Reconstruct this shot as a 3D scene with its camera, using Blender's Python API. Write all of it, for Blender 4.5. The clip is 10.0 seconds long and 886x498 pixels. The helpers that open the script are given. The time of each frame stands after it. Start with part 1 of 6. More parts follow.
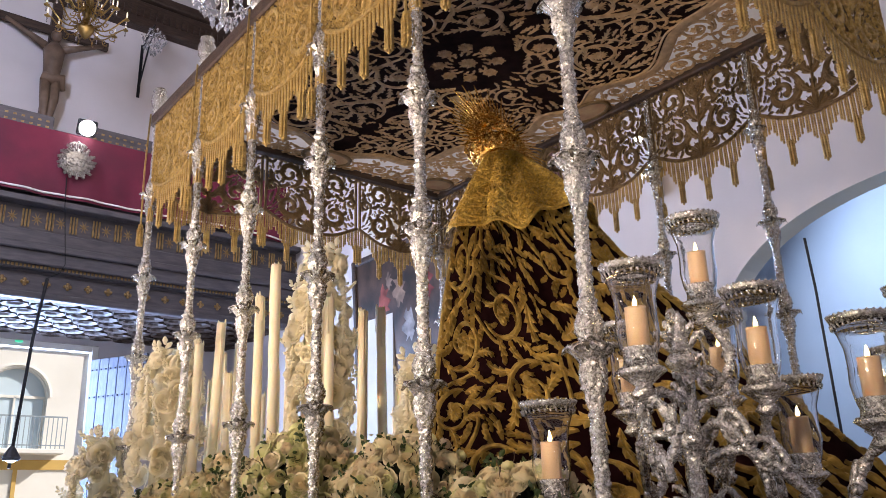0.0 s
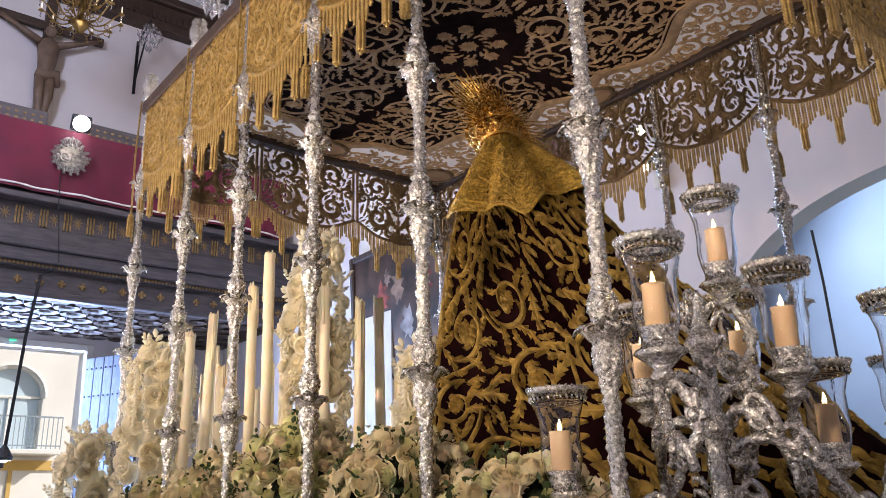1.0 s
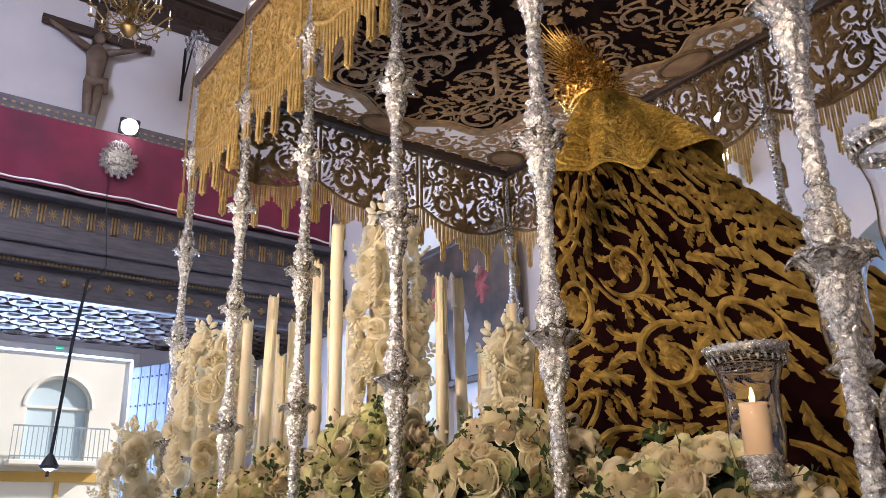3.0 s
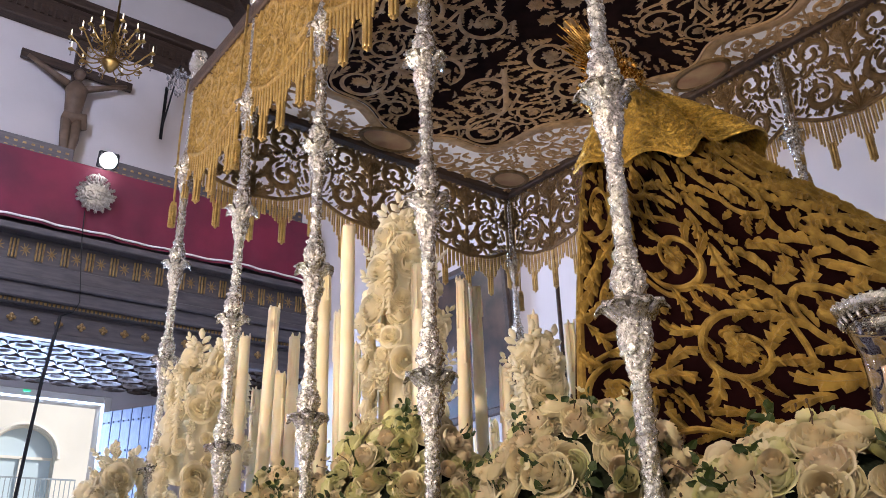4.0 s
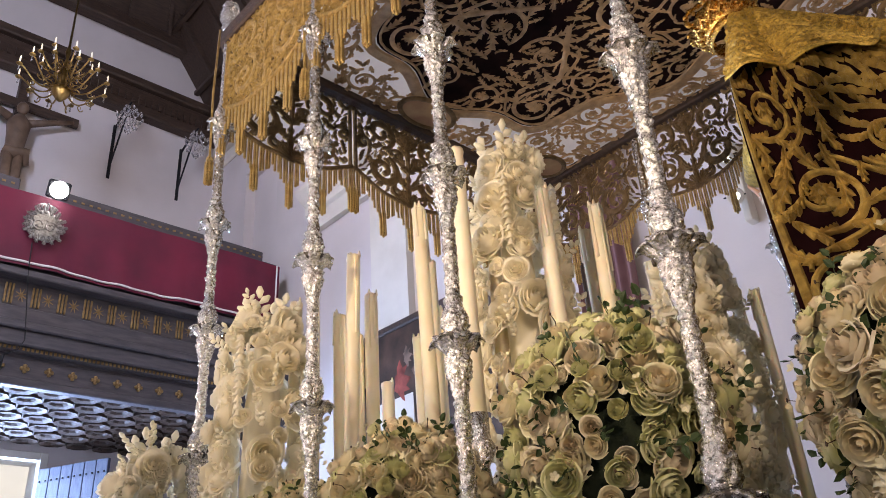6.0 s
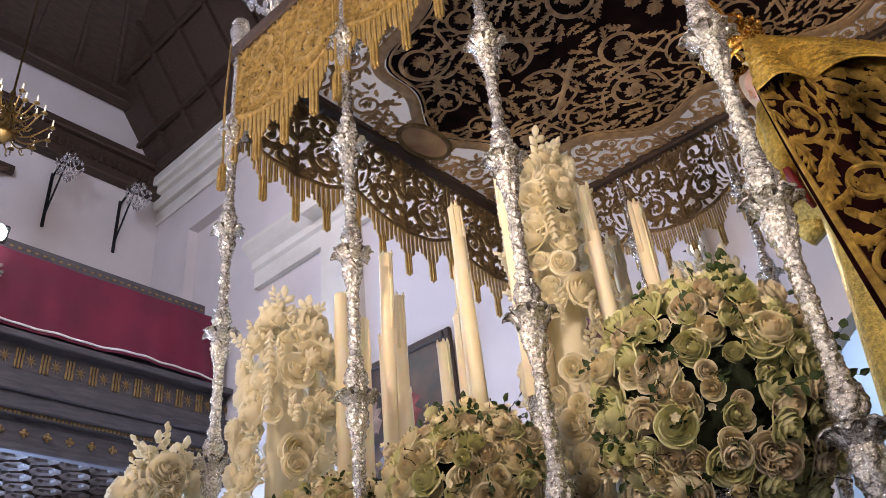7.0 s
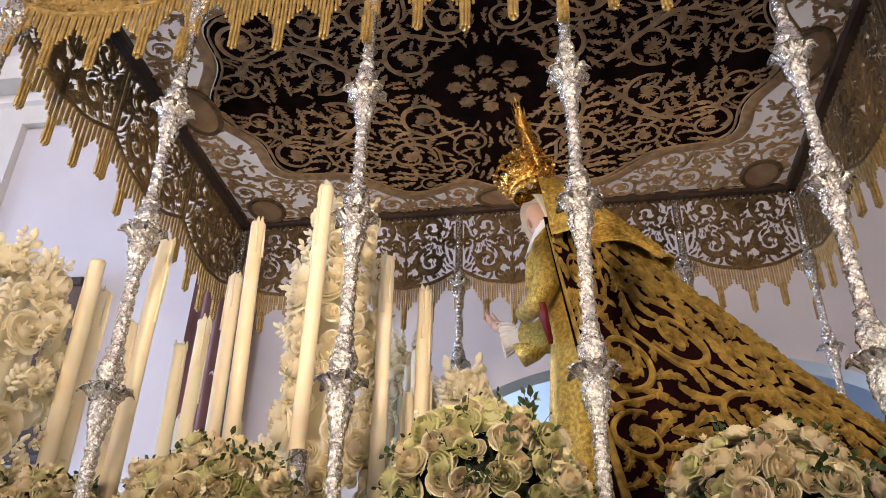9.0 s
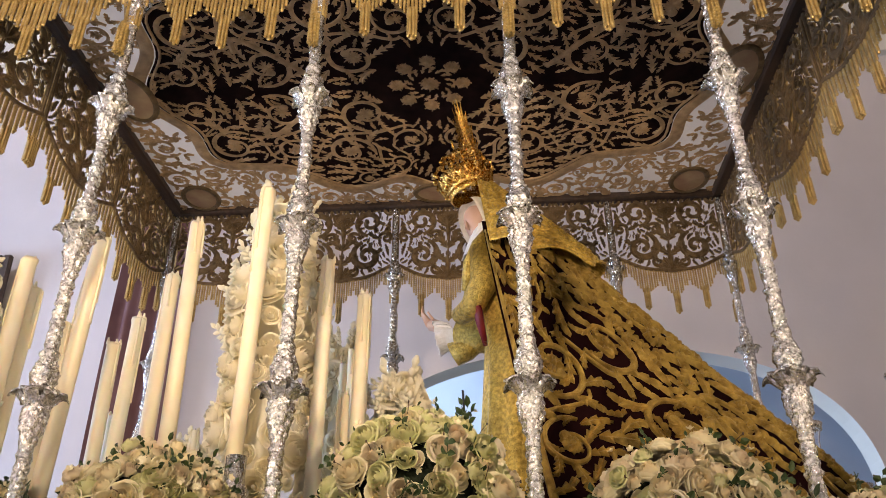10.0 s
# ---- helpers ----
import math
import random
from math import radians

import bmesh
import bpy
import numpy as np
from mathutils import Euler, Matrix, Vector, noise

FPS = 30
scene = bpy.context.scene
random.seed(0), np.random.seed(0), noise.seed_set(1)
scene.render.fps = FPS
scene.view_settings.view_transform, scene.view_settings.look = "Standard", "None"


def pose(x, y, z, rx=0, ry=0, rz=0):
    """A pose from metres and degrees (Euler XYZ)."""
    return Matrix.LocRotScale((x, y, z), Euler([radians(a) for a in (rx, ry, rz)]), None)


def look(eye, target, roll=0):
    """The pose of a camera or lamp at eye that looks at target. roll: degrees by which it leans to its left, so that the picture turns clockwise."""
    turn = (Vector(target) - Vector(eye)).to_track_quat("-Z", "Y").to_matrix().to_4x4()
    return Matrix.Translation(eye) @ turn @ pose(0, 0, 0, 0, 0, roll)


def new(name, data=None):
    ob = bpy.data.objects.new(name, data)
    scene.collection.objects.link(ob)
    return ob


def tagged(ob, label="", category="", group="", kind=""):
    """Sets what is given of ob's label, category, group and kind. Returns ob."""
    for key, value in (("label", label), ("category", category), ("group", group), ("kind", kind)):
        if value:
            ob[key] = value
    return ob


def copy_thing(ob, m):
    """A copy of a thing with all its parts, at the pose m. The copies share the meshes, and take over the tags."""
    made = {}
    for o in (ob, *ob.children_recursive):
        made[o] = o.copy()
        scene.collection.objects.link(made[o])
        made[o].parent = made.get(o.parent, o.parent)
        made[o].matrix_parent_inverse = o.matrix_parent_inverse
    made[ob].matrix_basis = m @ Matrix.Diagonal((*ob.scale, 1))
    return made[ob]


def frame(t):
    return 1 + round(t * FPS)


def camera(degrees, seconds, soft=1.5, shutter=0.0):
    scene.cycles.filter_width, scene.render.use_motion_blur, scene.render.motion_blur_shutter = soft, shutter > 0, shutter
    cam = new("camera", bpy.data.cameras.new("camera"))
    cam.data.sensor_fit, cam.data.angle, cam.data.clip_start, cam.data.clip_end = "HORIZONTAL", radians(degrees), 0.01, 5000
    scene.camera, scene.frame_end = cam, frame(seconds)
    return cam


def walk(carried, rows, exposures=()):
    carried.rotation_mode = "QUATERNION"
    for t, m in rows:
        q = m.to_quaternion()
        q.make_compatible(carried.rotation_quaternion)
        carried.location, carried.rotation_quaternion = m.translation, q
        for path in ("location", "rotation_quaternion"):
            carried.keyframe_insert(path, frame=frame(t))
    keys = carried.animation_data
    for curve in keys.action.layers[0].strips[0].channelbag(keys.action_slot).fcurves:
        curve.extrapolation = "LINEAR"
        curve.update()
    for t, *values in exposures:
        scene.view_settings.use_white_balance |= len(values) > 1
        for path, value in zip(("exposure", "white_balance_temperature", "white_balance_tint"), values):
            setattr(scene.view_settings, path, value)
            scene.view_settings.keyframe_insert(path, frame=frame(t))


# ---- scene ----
cam = camera(57.7, 10.0, soft=0.8)
PATH = [
    (0, (-0.011, 0.039, 1.839), (1.191, 1.517, 2.447), -1.7),
    (0.5, (-0.002, 0.089, 1.831), (1.203, 1.563, 2.443), -1.5),
    (1, (0.085, 0.175, 1.822), (1.29, 1.65, 2.432), -1.8),
    (1.5, (0.215, 0.276, 1.82), (1.403, 1.765, 2.431), -1.8),
    (2, (0.256, 0.38, 1.809), (1.388, 1.91, 2.425), -1.9),
    (2.5, (0.216, 0.542, 1.805), (1.331, 2.083, 2.425), -1.9),
    (2.7, (0.218, 0.618, 1.797), (1.333, 2.156, 2.421), -1.5),
    (3.8, (0.304, 1.031, 1.713), (1.432, 2.492, 2.483), -1.2),
    (4, (0.282, 1.11, 1.684), (1.426, 2.557, 2.457), -1.5),
    (4.5, (0.303, 1.354, 1.57), (1.474, 2.762, 2.375), -2.3),
    (5, (0.324, 1.606, 1.525), (1.496, 2.937, 2.451), -3.9),
    (5.5, (0.207, 1.849, 1.486), (1.383, 3.176, 2.41), -3.9),
    (6, (0.141, 2.068, 1.431), (1.38, 3.339, 2.353), -4.2),
    (6.2, (0.135, 2.169, 1.403), (1.393, 3.413, 2.336), -4.8),
    (7.3, (-0.188, 2.549, 1.185), (1.177, 3.527, 2.272), -6.1),
    (7.5, (-0.256, 2.597, 1.208), (1.193, 3.519, 2.233), -5.2),
    (8, (-0.289, 2.699, 1.262), (1.255, 3.436, 2.297), 0.0),
    (8.5, (-0.349, 2.835, 1.336), (1.281, 3.306, 2.393), 1.2),
    (9, (-0.437, 2.939, 1.401), (1.262, 3.208, 2.42), 0.9),
    (9.5, (-0.475, 2.968, 1.436), (1.259, 3.117, 2.421), 0.5),
    (10, (-0.526, 2.964, 1.458), (1.216, 3.065, 2.437), -0.3),
]
# the film's own exposure and white balance drift a little along the way
SHOT = [(0, -0.08, 6700, 13), (2.5, -0.06, 6550, 12), (4, -0.06, 6550, 12), (6, -0.20, 6750, 13), (8.5, -0.13, 6800, 12), (10, -0.13, 7200, 11)]
walk(cam, [(t, look(eye, target, roll)) for t, eye, target, roll in PATH], SHOT)

# ---- world, sun, large lights ----
world = bpy.data.worlds.new("sky")
scene.world = world
world.use_nodes = True
_sky = world.node_tree.nodes.new("ShaderNodeTexSky")
_sky.sky_type = "NISHITA"
_sky.sun_disc = False
_sky.sun_elevation, _sky.sun_rotation = radians(36), radians(127)
world.node_tree.links.new(_sky.outputs[0], world.node_tree.nodes["Background"].inputs[0])
world.node_tree.nodes["Background"].inputs[1].default_value = 0.15


def lamp(name, kind, m, watts, colour, size=0.3, size_y=0.0, spot=0.0):
    d = bpy.data.lights.new(name, kind)
    d.energy, d.color = watts, colour
    if kind == "AREA":
        d.size = size
        if size_y:
            d.shape, d.size_y = "RECTANGLE", size_y
    elif kind == "SUN":
        d.angle = radians(size)
    else:
        d.shadow_soft_size = size
        if kind == "SPOT":
            d.spot_size, d.spot_blend = radians(spot), 0.8
    ob = new(name, d)
    ob.matrix_world = m
    return ob


lamp("sun", "SUN", look((45, -6, 38), (5, 24, 3)), 5.0, (1.0, 0.95, 0.86), 0.5)
COOL, WARM, DAY = (0.40, 0.58, 1.0), (1.0, 0.80, 0.60), (0.78, 0.86, 1.0)
# daylight standing in the street door's opening
lamp("door_daylight", "AREA", look((2.84, 15.7, 2.6), (2.84, 5.0, 3.4)), 1350, COOL, 2.6, 4.2)
# area lamp for the daylight inside the chapel; no window is built for it
lamp("chapel_daylight", "AREA", look((8.6, 4.6, 5.4), (9.6, 1.6, 3.2)), 175, (0.58, 0.74, 1.0), 1.0, 1.0)
# added cool fill before the solid near wall; it brightens loft and back wall
lamp("high_window_daylight", "AREA", look((-1.30, 8.2, 9.6), (4.0, 13.5, 8.5)), 850, (0.62, 0.70, 1.0), 1.3, 1.9)
# unseen spotlights, assumed behind the camera to light the near side; the loft's floodlight
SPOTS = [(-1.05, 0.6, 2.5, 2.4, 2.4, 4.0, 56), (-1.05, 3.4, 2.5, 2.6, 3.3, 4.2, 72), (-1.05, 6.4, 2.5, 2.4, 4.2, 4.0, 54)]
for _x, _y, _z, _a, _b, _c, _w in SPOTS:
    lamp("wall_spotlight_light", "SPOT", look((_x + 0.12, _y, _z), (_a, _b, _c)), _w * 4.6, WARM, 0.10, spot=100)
# unseen fill lamps along the nave; no chandelier hangs at these points
for _y in (-2.0, 4.0, 9.5):
    lamp("nave_chandelier_light", "POINT", pose(2.84, _y, 9.0), 130, (1.0, 0.86, 0.74), 0.5)
lamp("loft_floodlight_light", "SPOT", look((2.98, 12.52, 7.62), (2.8, 3.5, 3.2)), 500, (0.9, 0.96, 1.0), 0.12, spot=95)
lamp("side_spot_light", "SPOT", look((6.6, 5.35, 5.05), (3.2, 3.0, 3.2)), 90, (1.0, 0.9, 0.75), 0.05, spot=110)


# ---- materials ----
def shader(name, colour, rough=0.5, metal=0.0, second=None, scale=8.0, bump=0.0, bump_scale=60.0, fine=None,
           random_tint=0.0, trans=0.0, subsurf=0.0, emit=0.0, ior=1.45, spec=0.5, coat=0.0, stretch=(1, 1, 1)):
    """A principled material: two colours mixed by noise, a fine grain and relief, and a tint by object."""
    m = bpy.data.materials.new(name)
    m.use_nodes = True
    nt = m.node_tree
    n, link = nt.nodes, nt.links.new
    p = n["Principled BSDF"]
    p.inputs["Roughness"].default_value, p.inputs["Metallic"].default_value = rough, metal
    p.inputs["IOR"].default_value = ior
    p.inputs["Specular IOR Level"].default_value = spec
    p.inputs["Transmission Weight"].default_value = trans
    p.inputs["Coat Weight"].default_value = coat
    if subsurf:
        p.inputs["Subsurface Weight"].default_value = subsurf
        p.inputs["Subsurface Radius"].default_value = (0.02, 0.012, 0.006)
    geo = n.new("ShaderNodeTexCoord")
    mp = n.new("ShaderNodeMapping")
    mp.inputs["Scale"].default_value = stretch
    link(geo.outputs["Object"], mp.inputs["Vector"])
    out = None
    if second:
        a = n.new("ShaderNodeTexNoise")
        a.inputs["Scale"].default_value, a.inputs["Detail"].default_value = scale, 6
        link(mp.outputs[0], a.inputs["Vector"])
        r = n.new("ShaderNodeValToRGB")
        r.color_ramp.elements[0].position, r.color_ramp.elements[1].position = 0.35, 0.68
        r.color_ramp.elements[0].color, r.color_ramp.elements[1].color = (*colour, 1), (*second, 1)
        link(a.outputs["Fac"], r.inputs[0])
        out = r.outputs[0]
    if random_tint:
        info = n.new("ShaderNodeObjectInfo")
        hs = n.new("ShaderNodeHueSaturation")
        mr = n.new("ShaderNodeMapRange")
        mr.inputs[3].default_value, mr.inputs[4].default_value = 1 - random_tint, 1 + random_tint
        link(info.outputs["Random"], mr.inputs[0])
        link(mr.outputs[0], hs.inputs["Value"])
        mr2 = n.new("ShaderNodeMapRange")
        mr2.inputs[3].default_value, mr2.inputs[4].default_value = 1 + random_tint, 1 - random_tint
        link(info.outputs["Random"], mr2.inputs[0])
        link(mr2.outputs[0], hs.inputs["Saturation"])
        if out:
            link(out, hs.inputs["Color"])
        else:
            hs.inputs["Color"].default_value = (*colour, 1)
        out = hs.outputs[0]
    if out:
        link(out, p.inputs["Base Color"])
    else:
        p.inputs["Base Color"].default_value = (*colour, 1)
    if bump:
        b = n.new("ShaderNodeTexNoise")
        b.inputs["Scale"].default_value, b.inputs["Detail"].default_value = bump_scale, 5
        link(mp.outputs[0], b.inputs["Vector"])
        bp = n.new("ShaderNodeBump")
        bp.inputs["Strength"].default_value, bp.inputs["Distance"].default_value = bump, 0.01
        link(b.outputs["Fac"], bp.inputs["Height"])
        link(bp.outputs[0], p.inputs["Normal"])
        rr = n.new("ShaderNodeMapRange")
        rr.inputs[3].default_value, rr.inputs[4].default_value = max(0.03, rough - 0.12), min(1, rough + 0.12)
        link(b.outputs["Fac"], rr.inputs[0])
        link(rr.outputs[0], p.inputs["Roughness"])
    if emit:
        p.inputs["Emission Color"].default_value = (*colour, 1)
        p.inputs["Emission Strength"].default_value = emit
    return m


SILVER = shader("chased_silver", (0.46, 0.44, 0.40), 0.25, 0.95, (0.97, 0.96, 0.93), 130, 0.75, 92)
SILVER_DARK = shader("shade_dark_silver", (0.10, 0.09, 0.08), 0.5, 0.8)
GOLD = shader("gold_thread", (0.58, 0.41, 0.15), 0.38, 0.45, (0.30, 0.20, 0.065), 45, 1.0, 220)
FRINGE_GOLD = shader("gold_beads", (0.54, 0.385, 0.15), 0.32, 0.5, (0.34, 0.225, 0.08), 30)
MANTLE_GOLD = shader("bright_gold_embroidery", (0.62, 0.43, 0.115), 0.34, 0.65, (0.27, 0.17, 0.04), 22, 0.9, 260)
# gold thread darkened: the backlit look of the valances' inside is put into colour
GOLD_SHADED = shader("shaded_gold_embroidery", (0.25, 0.17, 0.085), 0.44, 0.35, (0.14, 0.09, 0.042), 25, 0.8, 240)
CEILING_GOLD = shader("brown_gold_embroidery", (0.60, 0.41, 0.225), 0.45, 0.25, (0.38, 0.25, 0.13), 20, 0.8, 240)
GOLD_CLOTH = shader("gold_lace_cloth", (0.80, 0.57, 0.14), 0.32, 0.6, (0.40, 0.26, 0.055), 60, 1.0, 130)
GOLD_METAL = shader("gilt_metal", (0.90, 0.58, 0.16), 0.25, 1.0, (0.62, 0.34, 0.08), 40, 0.5, 120)
BRASS = shader("brass", (0.46, 0.31, 0.11), 0.35, 1.0, (0.26, 0.16, 0.05), 10, 0.2, 60)
VELVET_DARK = shader("dark_velvet", (0.010, 0.006, 0.006), 0.95, 0, (0.02, 0.010, 0.010), 12, 0.3, 300, spec=0.03)
VELVET_MAROON = shader("maroon_velvet", (0.011, 0.003, 0.0035), 0.95, 0, (0.006, 0.0015, 0.002), 6, 0.3, 300, spec=0.03)
VELVET_RED = shader("crimson_velvet", (0.15, 0.006, 0.026), 0.75, 0, (0.075, 0.004, 0.016), 1.6, 0.3, 120)
VELVET_RED.node_tree.nodes["Principled BSDF"].inputs["Sheen Weight"].default_value = 0.6
VELVET_RED.node_tree.nodes["Principled BSDF"].inputs["Sheen Tint"].default_value = (0.9, 0.25, 0.4, 1)
NET = shader("white_net", (0.84, 0.84, 0.86), 0.8, 0, (0.76, 0.76, 0.78), 30, 0.4, 400)
WAX = shader("candle_wax", (0.90, 0.82, 0.64), 0.40, 0, (0.86, 0.75, 0.53), 9, 0.15, 30, random_tint=0.07, subsurf=0.25)
WAX_FLOWER = shader("wax_flower", (0.94, 0.88, 0.71), 0.45, 0, (0.96, 0.92, 0.79), 20, 0.2, 50, random_tint=0.05)
WAX_TAN = shader("tan_candle_wax", (0.68, 0.50, 0.32), 0.42, 0, (0.60, 0.43, 0.27), 9, 0.15, 30, subsurf=0.25)
WICK = shader("burnt_wick", (0.02, 0.015, 0.01), 0.9)
FLAME = shader("candle_flame", (1.0, 0.72, 0.30), 0.5, emit=30)
ROSE = shader("cream_rose_petal", (0.83, 0.75, 0.52), 0.5, 0, (0.77, 0.70, 0.44), 25, 0.15, 40, random_tint=0.06)
ROSE_GREEN = shader("green_white_rose_petal", (0.62, 0.63, 0.29), 0.5, 0, (0.76, 0.71, 0.44), 22, 0.15, 40, random_tint=0.07)
ROSE_PINK = shader("blush_rose_petal", (0.82, 0.72, 0.53), 0.5, 0, (0.77, 0.69, 0.49), 25, 0.15, 40, random_tint=0.06)
LEAF = shader("rose_leaf", (0.024, 0.048, 0.012), 0.5, 0, (0.05, 0.08, 0.02), 15, 0.3, 80)
TWIG = shader("brown_twig", (0.10, 0.06, 0.035), 0.7, 0, (0.05, 0.03, 0.02), 20)
FOAM_SHADE = shader("shade_dark_foam", (0.020, 0.030, 0.014), 0.95, 0, (0.008, 0.012, 0.006), 30, 1.0, 45)
PLASTER = shader("white_plaster", (0.68, 0.62, 0.60), 0.85, 0, (0.61, 0.56, 0.54), 0.9, 0.15, 25)
PLASTER_TRIM = shader("cream_stucco", (0.74, 0.70, 0.62), 0.8, 0, (0.66, 0.62, 0.54), 2, 0.12, 30)
# the chapel's cool daylight is mixed into this plaster's base colour
CHAPEL = shader("daylight_blue_plaster", (0.52, 0.60, 0.72), 0.85, 0, (0.46, 0.54, 0.66), 0.8, 0.12, 25)
INTRADOS = shader("grey_green_stucco", (0.74, 0.77, 0.74), 0.85, 0, (0.68, 0.71, 0.68), 1.5, 0.12, 25)
WOOD_DARK = shader("dark_stained_wood", (0.040, 0.025, 0.018), 0.55, 0, (0.075, 0.045, 0.03), 5, 0.35, 40, stretch=(1, 6, 6))
WOOD_LOFT = shader("dark_loft_wood", (0.060, 0.054, 0.060), 0.5, 0, (0.10, 0.088, 0.09), 4, 0.3, 40, stretch=(1, 6, 6))
GILT_WOOD = shader("gilded_wood", (0.38, 0.25, 0.10), 0.5, 0.5, (0.20, 0.12, 0.05), 12, 0.3, 60)
DOOR_BLUE = shader("studded_door_wood", (0.10, 0.115, 0.15), 0.55, 0, (0.06, 0.065, 0.11), 5, 0.3, 40, stretch=(6, 6, 1))
STONE = shader("floor_marble", (0.58, 0.53, 0.46), 0.35, 0, (0.46, 0.41, 0.35), 1.2, 0.1, 20)
FACADE = shader("whitewashed_facade", (0.80, 0.79, 0.76), 0.9, 0, (0.72, 0.71, 0.68), 0.7, 0.1, 20)
OCHRE = shader("ochre_trim", (0.60, 0.40, 0.13), 0.85, 0, (0.52, 0.34, 0.11), 1.5, 0.1, 20)
RAIL_PAINT = shader("blue_grey_rail_paint", (0.30, 0.36, 0.42), 0.5, 0, (0.24, 0.30, 0.36), 20)
AGED_SILVER = shader("aged_silver", (0.55, 0.52, 0.46), 0.38, 0.9, (0.30, 0.28, 0.24), 25, 0.6, 60)
IRON = shader("wrought_iron", (0.02, 0.02, 0.022), 0.55, 0.6)
BLACK = shader("black_plastic", (0.02, 0.02, 0.022), 0.5)
LENS = shader("lit_lamp_glass", (0.92, 0.97, 1.0), 0.3, emit=60)
BULB = shader("lit_bulb", (1.0, 0.88, 0.66), 0.3, emit=0.7)
GLASS = shader("clear_glass", (0.98, 0.98, 0.98), 0.02, trans=1.0)
WINDOW_PANE = shader("window_glass", (0.55, 0.68, 0.78), 0.06, 0, coat=0.5)
SKIN = shader("painted_carving", (0.56, 0.34, 0.24), 0.42, 0, (0.62, 0.40, 0.30), 9, 0.05, 40)
BODY = shader("dark_painted_carving", (0.13, 0.085, 0.055), 0.5, 0, (0.20, 0.13, 0.085), 6, 0.1, 30)
LACE = shader("white_lace", (0.88, 0.85, 0.80), 0.8, 0, (0.78, 0.73, 0.67), 40, 0.6, 200)
RED_SILK = shader("red_silk", (0.19, 0.010, 0.014), 0.5, 0, (0.18, 0.01, 0.015), 12, 0.3, 80)
CANVAS = shader("old_oil_paint", (0.030, 0.024, 0.020), 0.35, 0, (0.11, 0.065, 0.045), 3.0, 0.1, 60)
CRYSTAL = shader("crystal_drops", (0.95, 0.95, 0.97), 0.05, trans=0.85)


def thin(material, colour, amount):
    """Lets light through thin sheets: petals and net."""
    nt = material.node_tree
    tr, mx = nt.nodes.new("ShaderNodeBsdfTranslucent"), nt.nodes.new("ShaderNodeMixShader")
    tr.inputs[0].default_value = (*colour, 1)
    mx.inputs[0].default_value = amount
    nt.links.new(nt.nodes["Principled BSDF"].outputs[0], mx.inputs[1])
    nt.links.new(tr.outputs[0], mx.inputs[2])
    nt.links.new(mx.outputs[0], nt.nodes["Material Output"].inputs[0])


thin(NET, (0.85, 0.85, 0.87), 0.6)


def heart(material, colour, radius):
    """Petals warm towards a flower's heart: the tint grows near its axis."""
    nt = material.node_tree
    n, link = nt.nodes, nt.links.new
    p = n["Principled BSDF"]
    old = p.inputs["Base Color"].links[0].from_socket
    co, flat, ln, mr, mx = n.new("ShaderNodeTexCoord"), n.new("ShaderNodeVectorMath"), n.new("ShaderNodeVectorMath"), n.new("ShaderNodeMapRange"), n.new("ShaderNodeMix")
    flat.operation, ln.operation, mx.data_type = "MULTIPLY", "LENGTH", "RGBA"
    flat.inputs[1].default_value = (1, 1, 0)
    mr.inputs[1].default_value, mr.inputs[2].default_value, mr.inputs[3].default_value, mr.inputs[4].default_value = radius * 0.1, radius * 0.8, 0.6, 0.0
    link(co.outputs["Object"], flat.inputs[0])
    link(flat.outputs[0], ln.inputs[0])
    link(ln.outputs["Value"], mr.inputs[0])
    link(mr.outputs[0], mx.inputs["Factor"])
    link(old, mx.inputs["A"])
    mx.inputs["B"].default_value = (*colour, 1)
    link(mx.outputs["Result"], p.inputs["Base Color"])


heart(ROSE, (0.82, 0.62, 0.33), 0.045)
heart(ROSE_GREEN, (0.74, 0.68, 0.36), 0.045)
heart(ROSE_PINK, (0.80, 0.60, 0.38), 0.045)
thin(ROSE, (0.76, 0.68, 0.50), 0.12)
thin(ROSE_GREEN, (0.62, 0.66, 0.36), 0.12)
thin(ROSE_PINK, (0.72, 0.65, 0.47), 0.12)
thin(WAX_FLOWER, (0.96, 0.90, 0.72), 0.42)


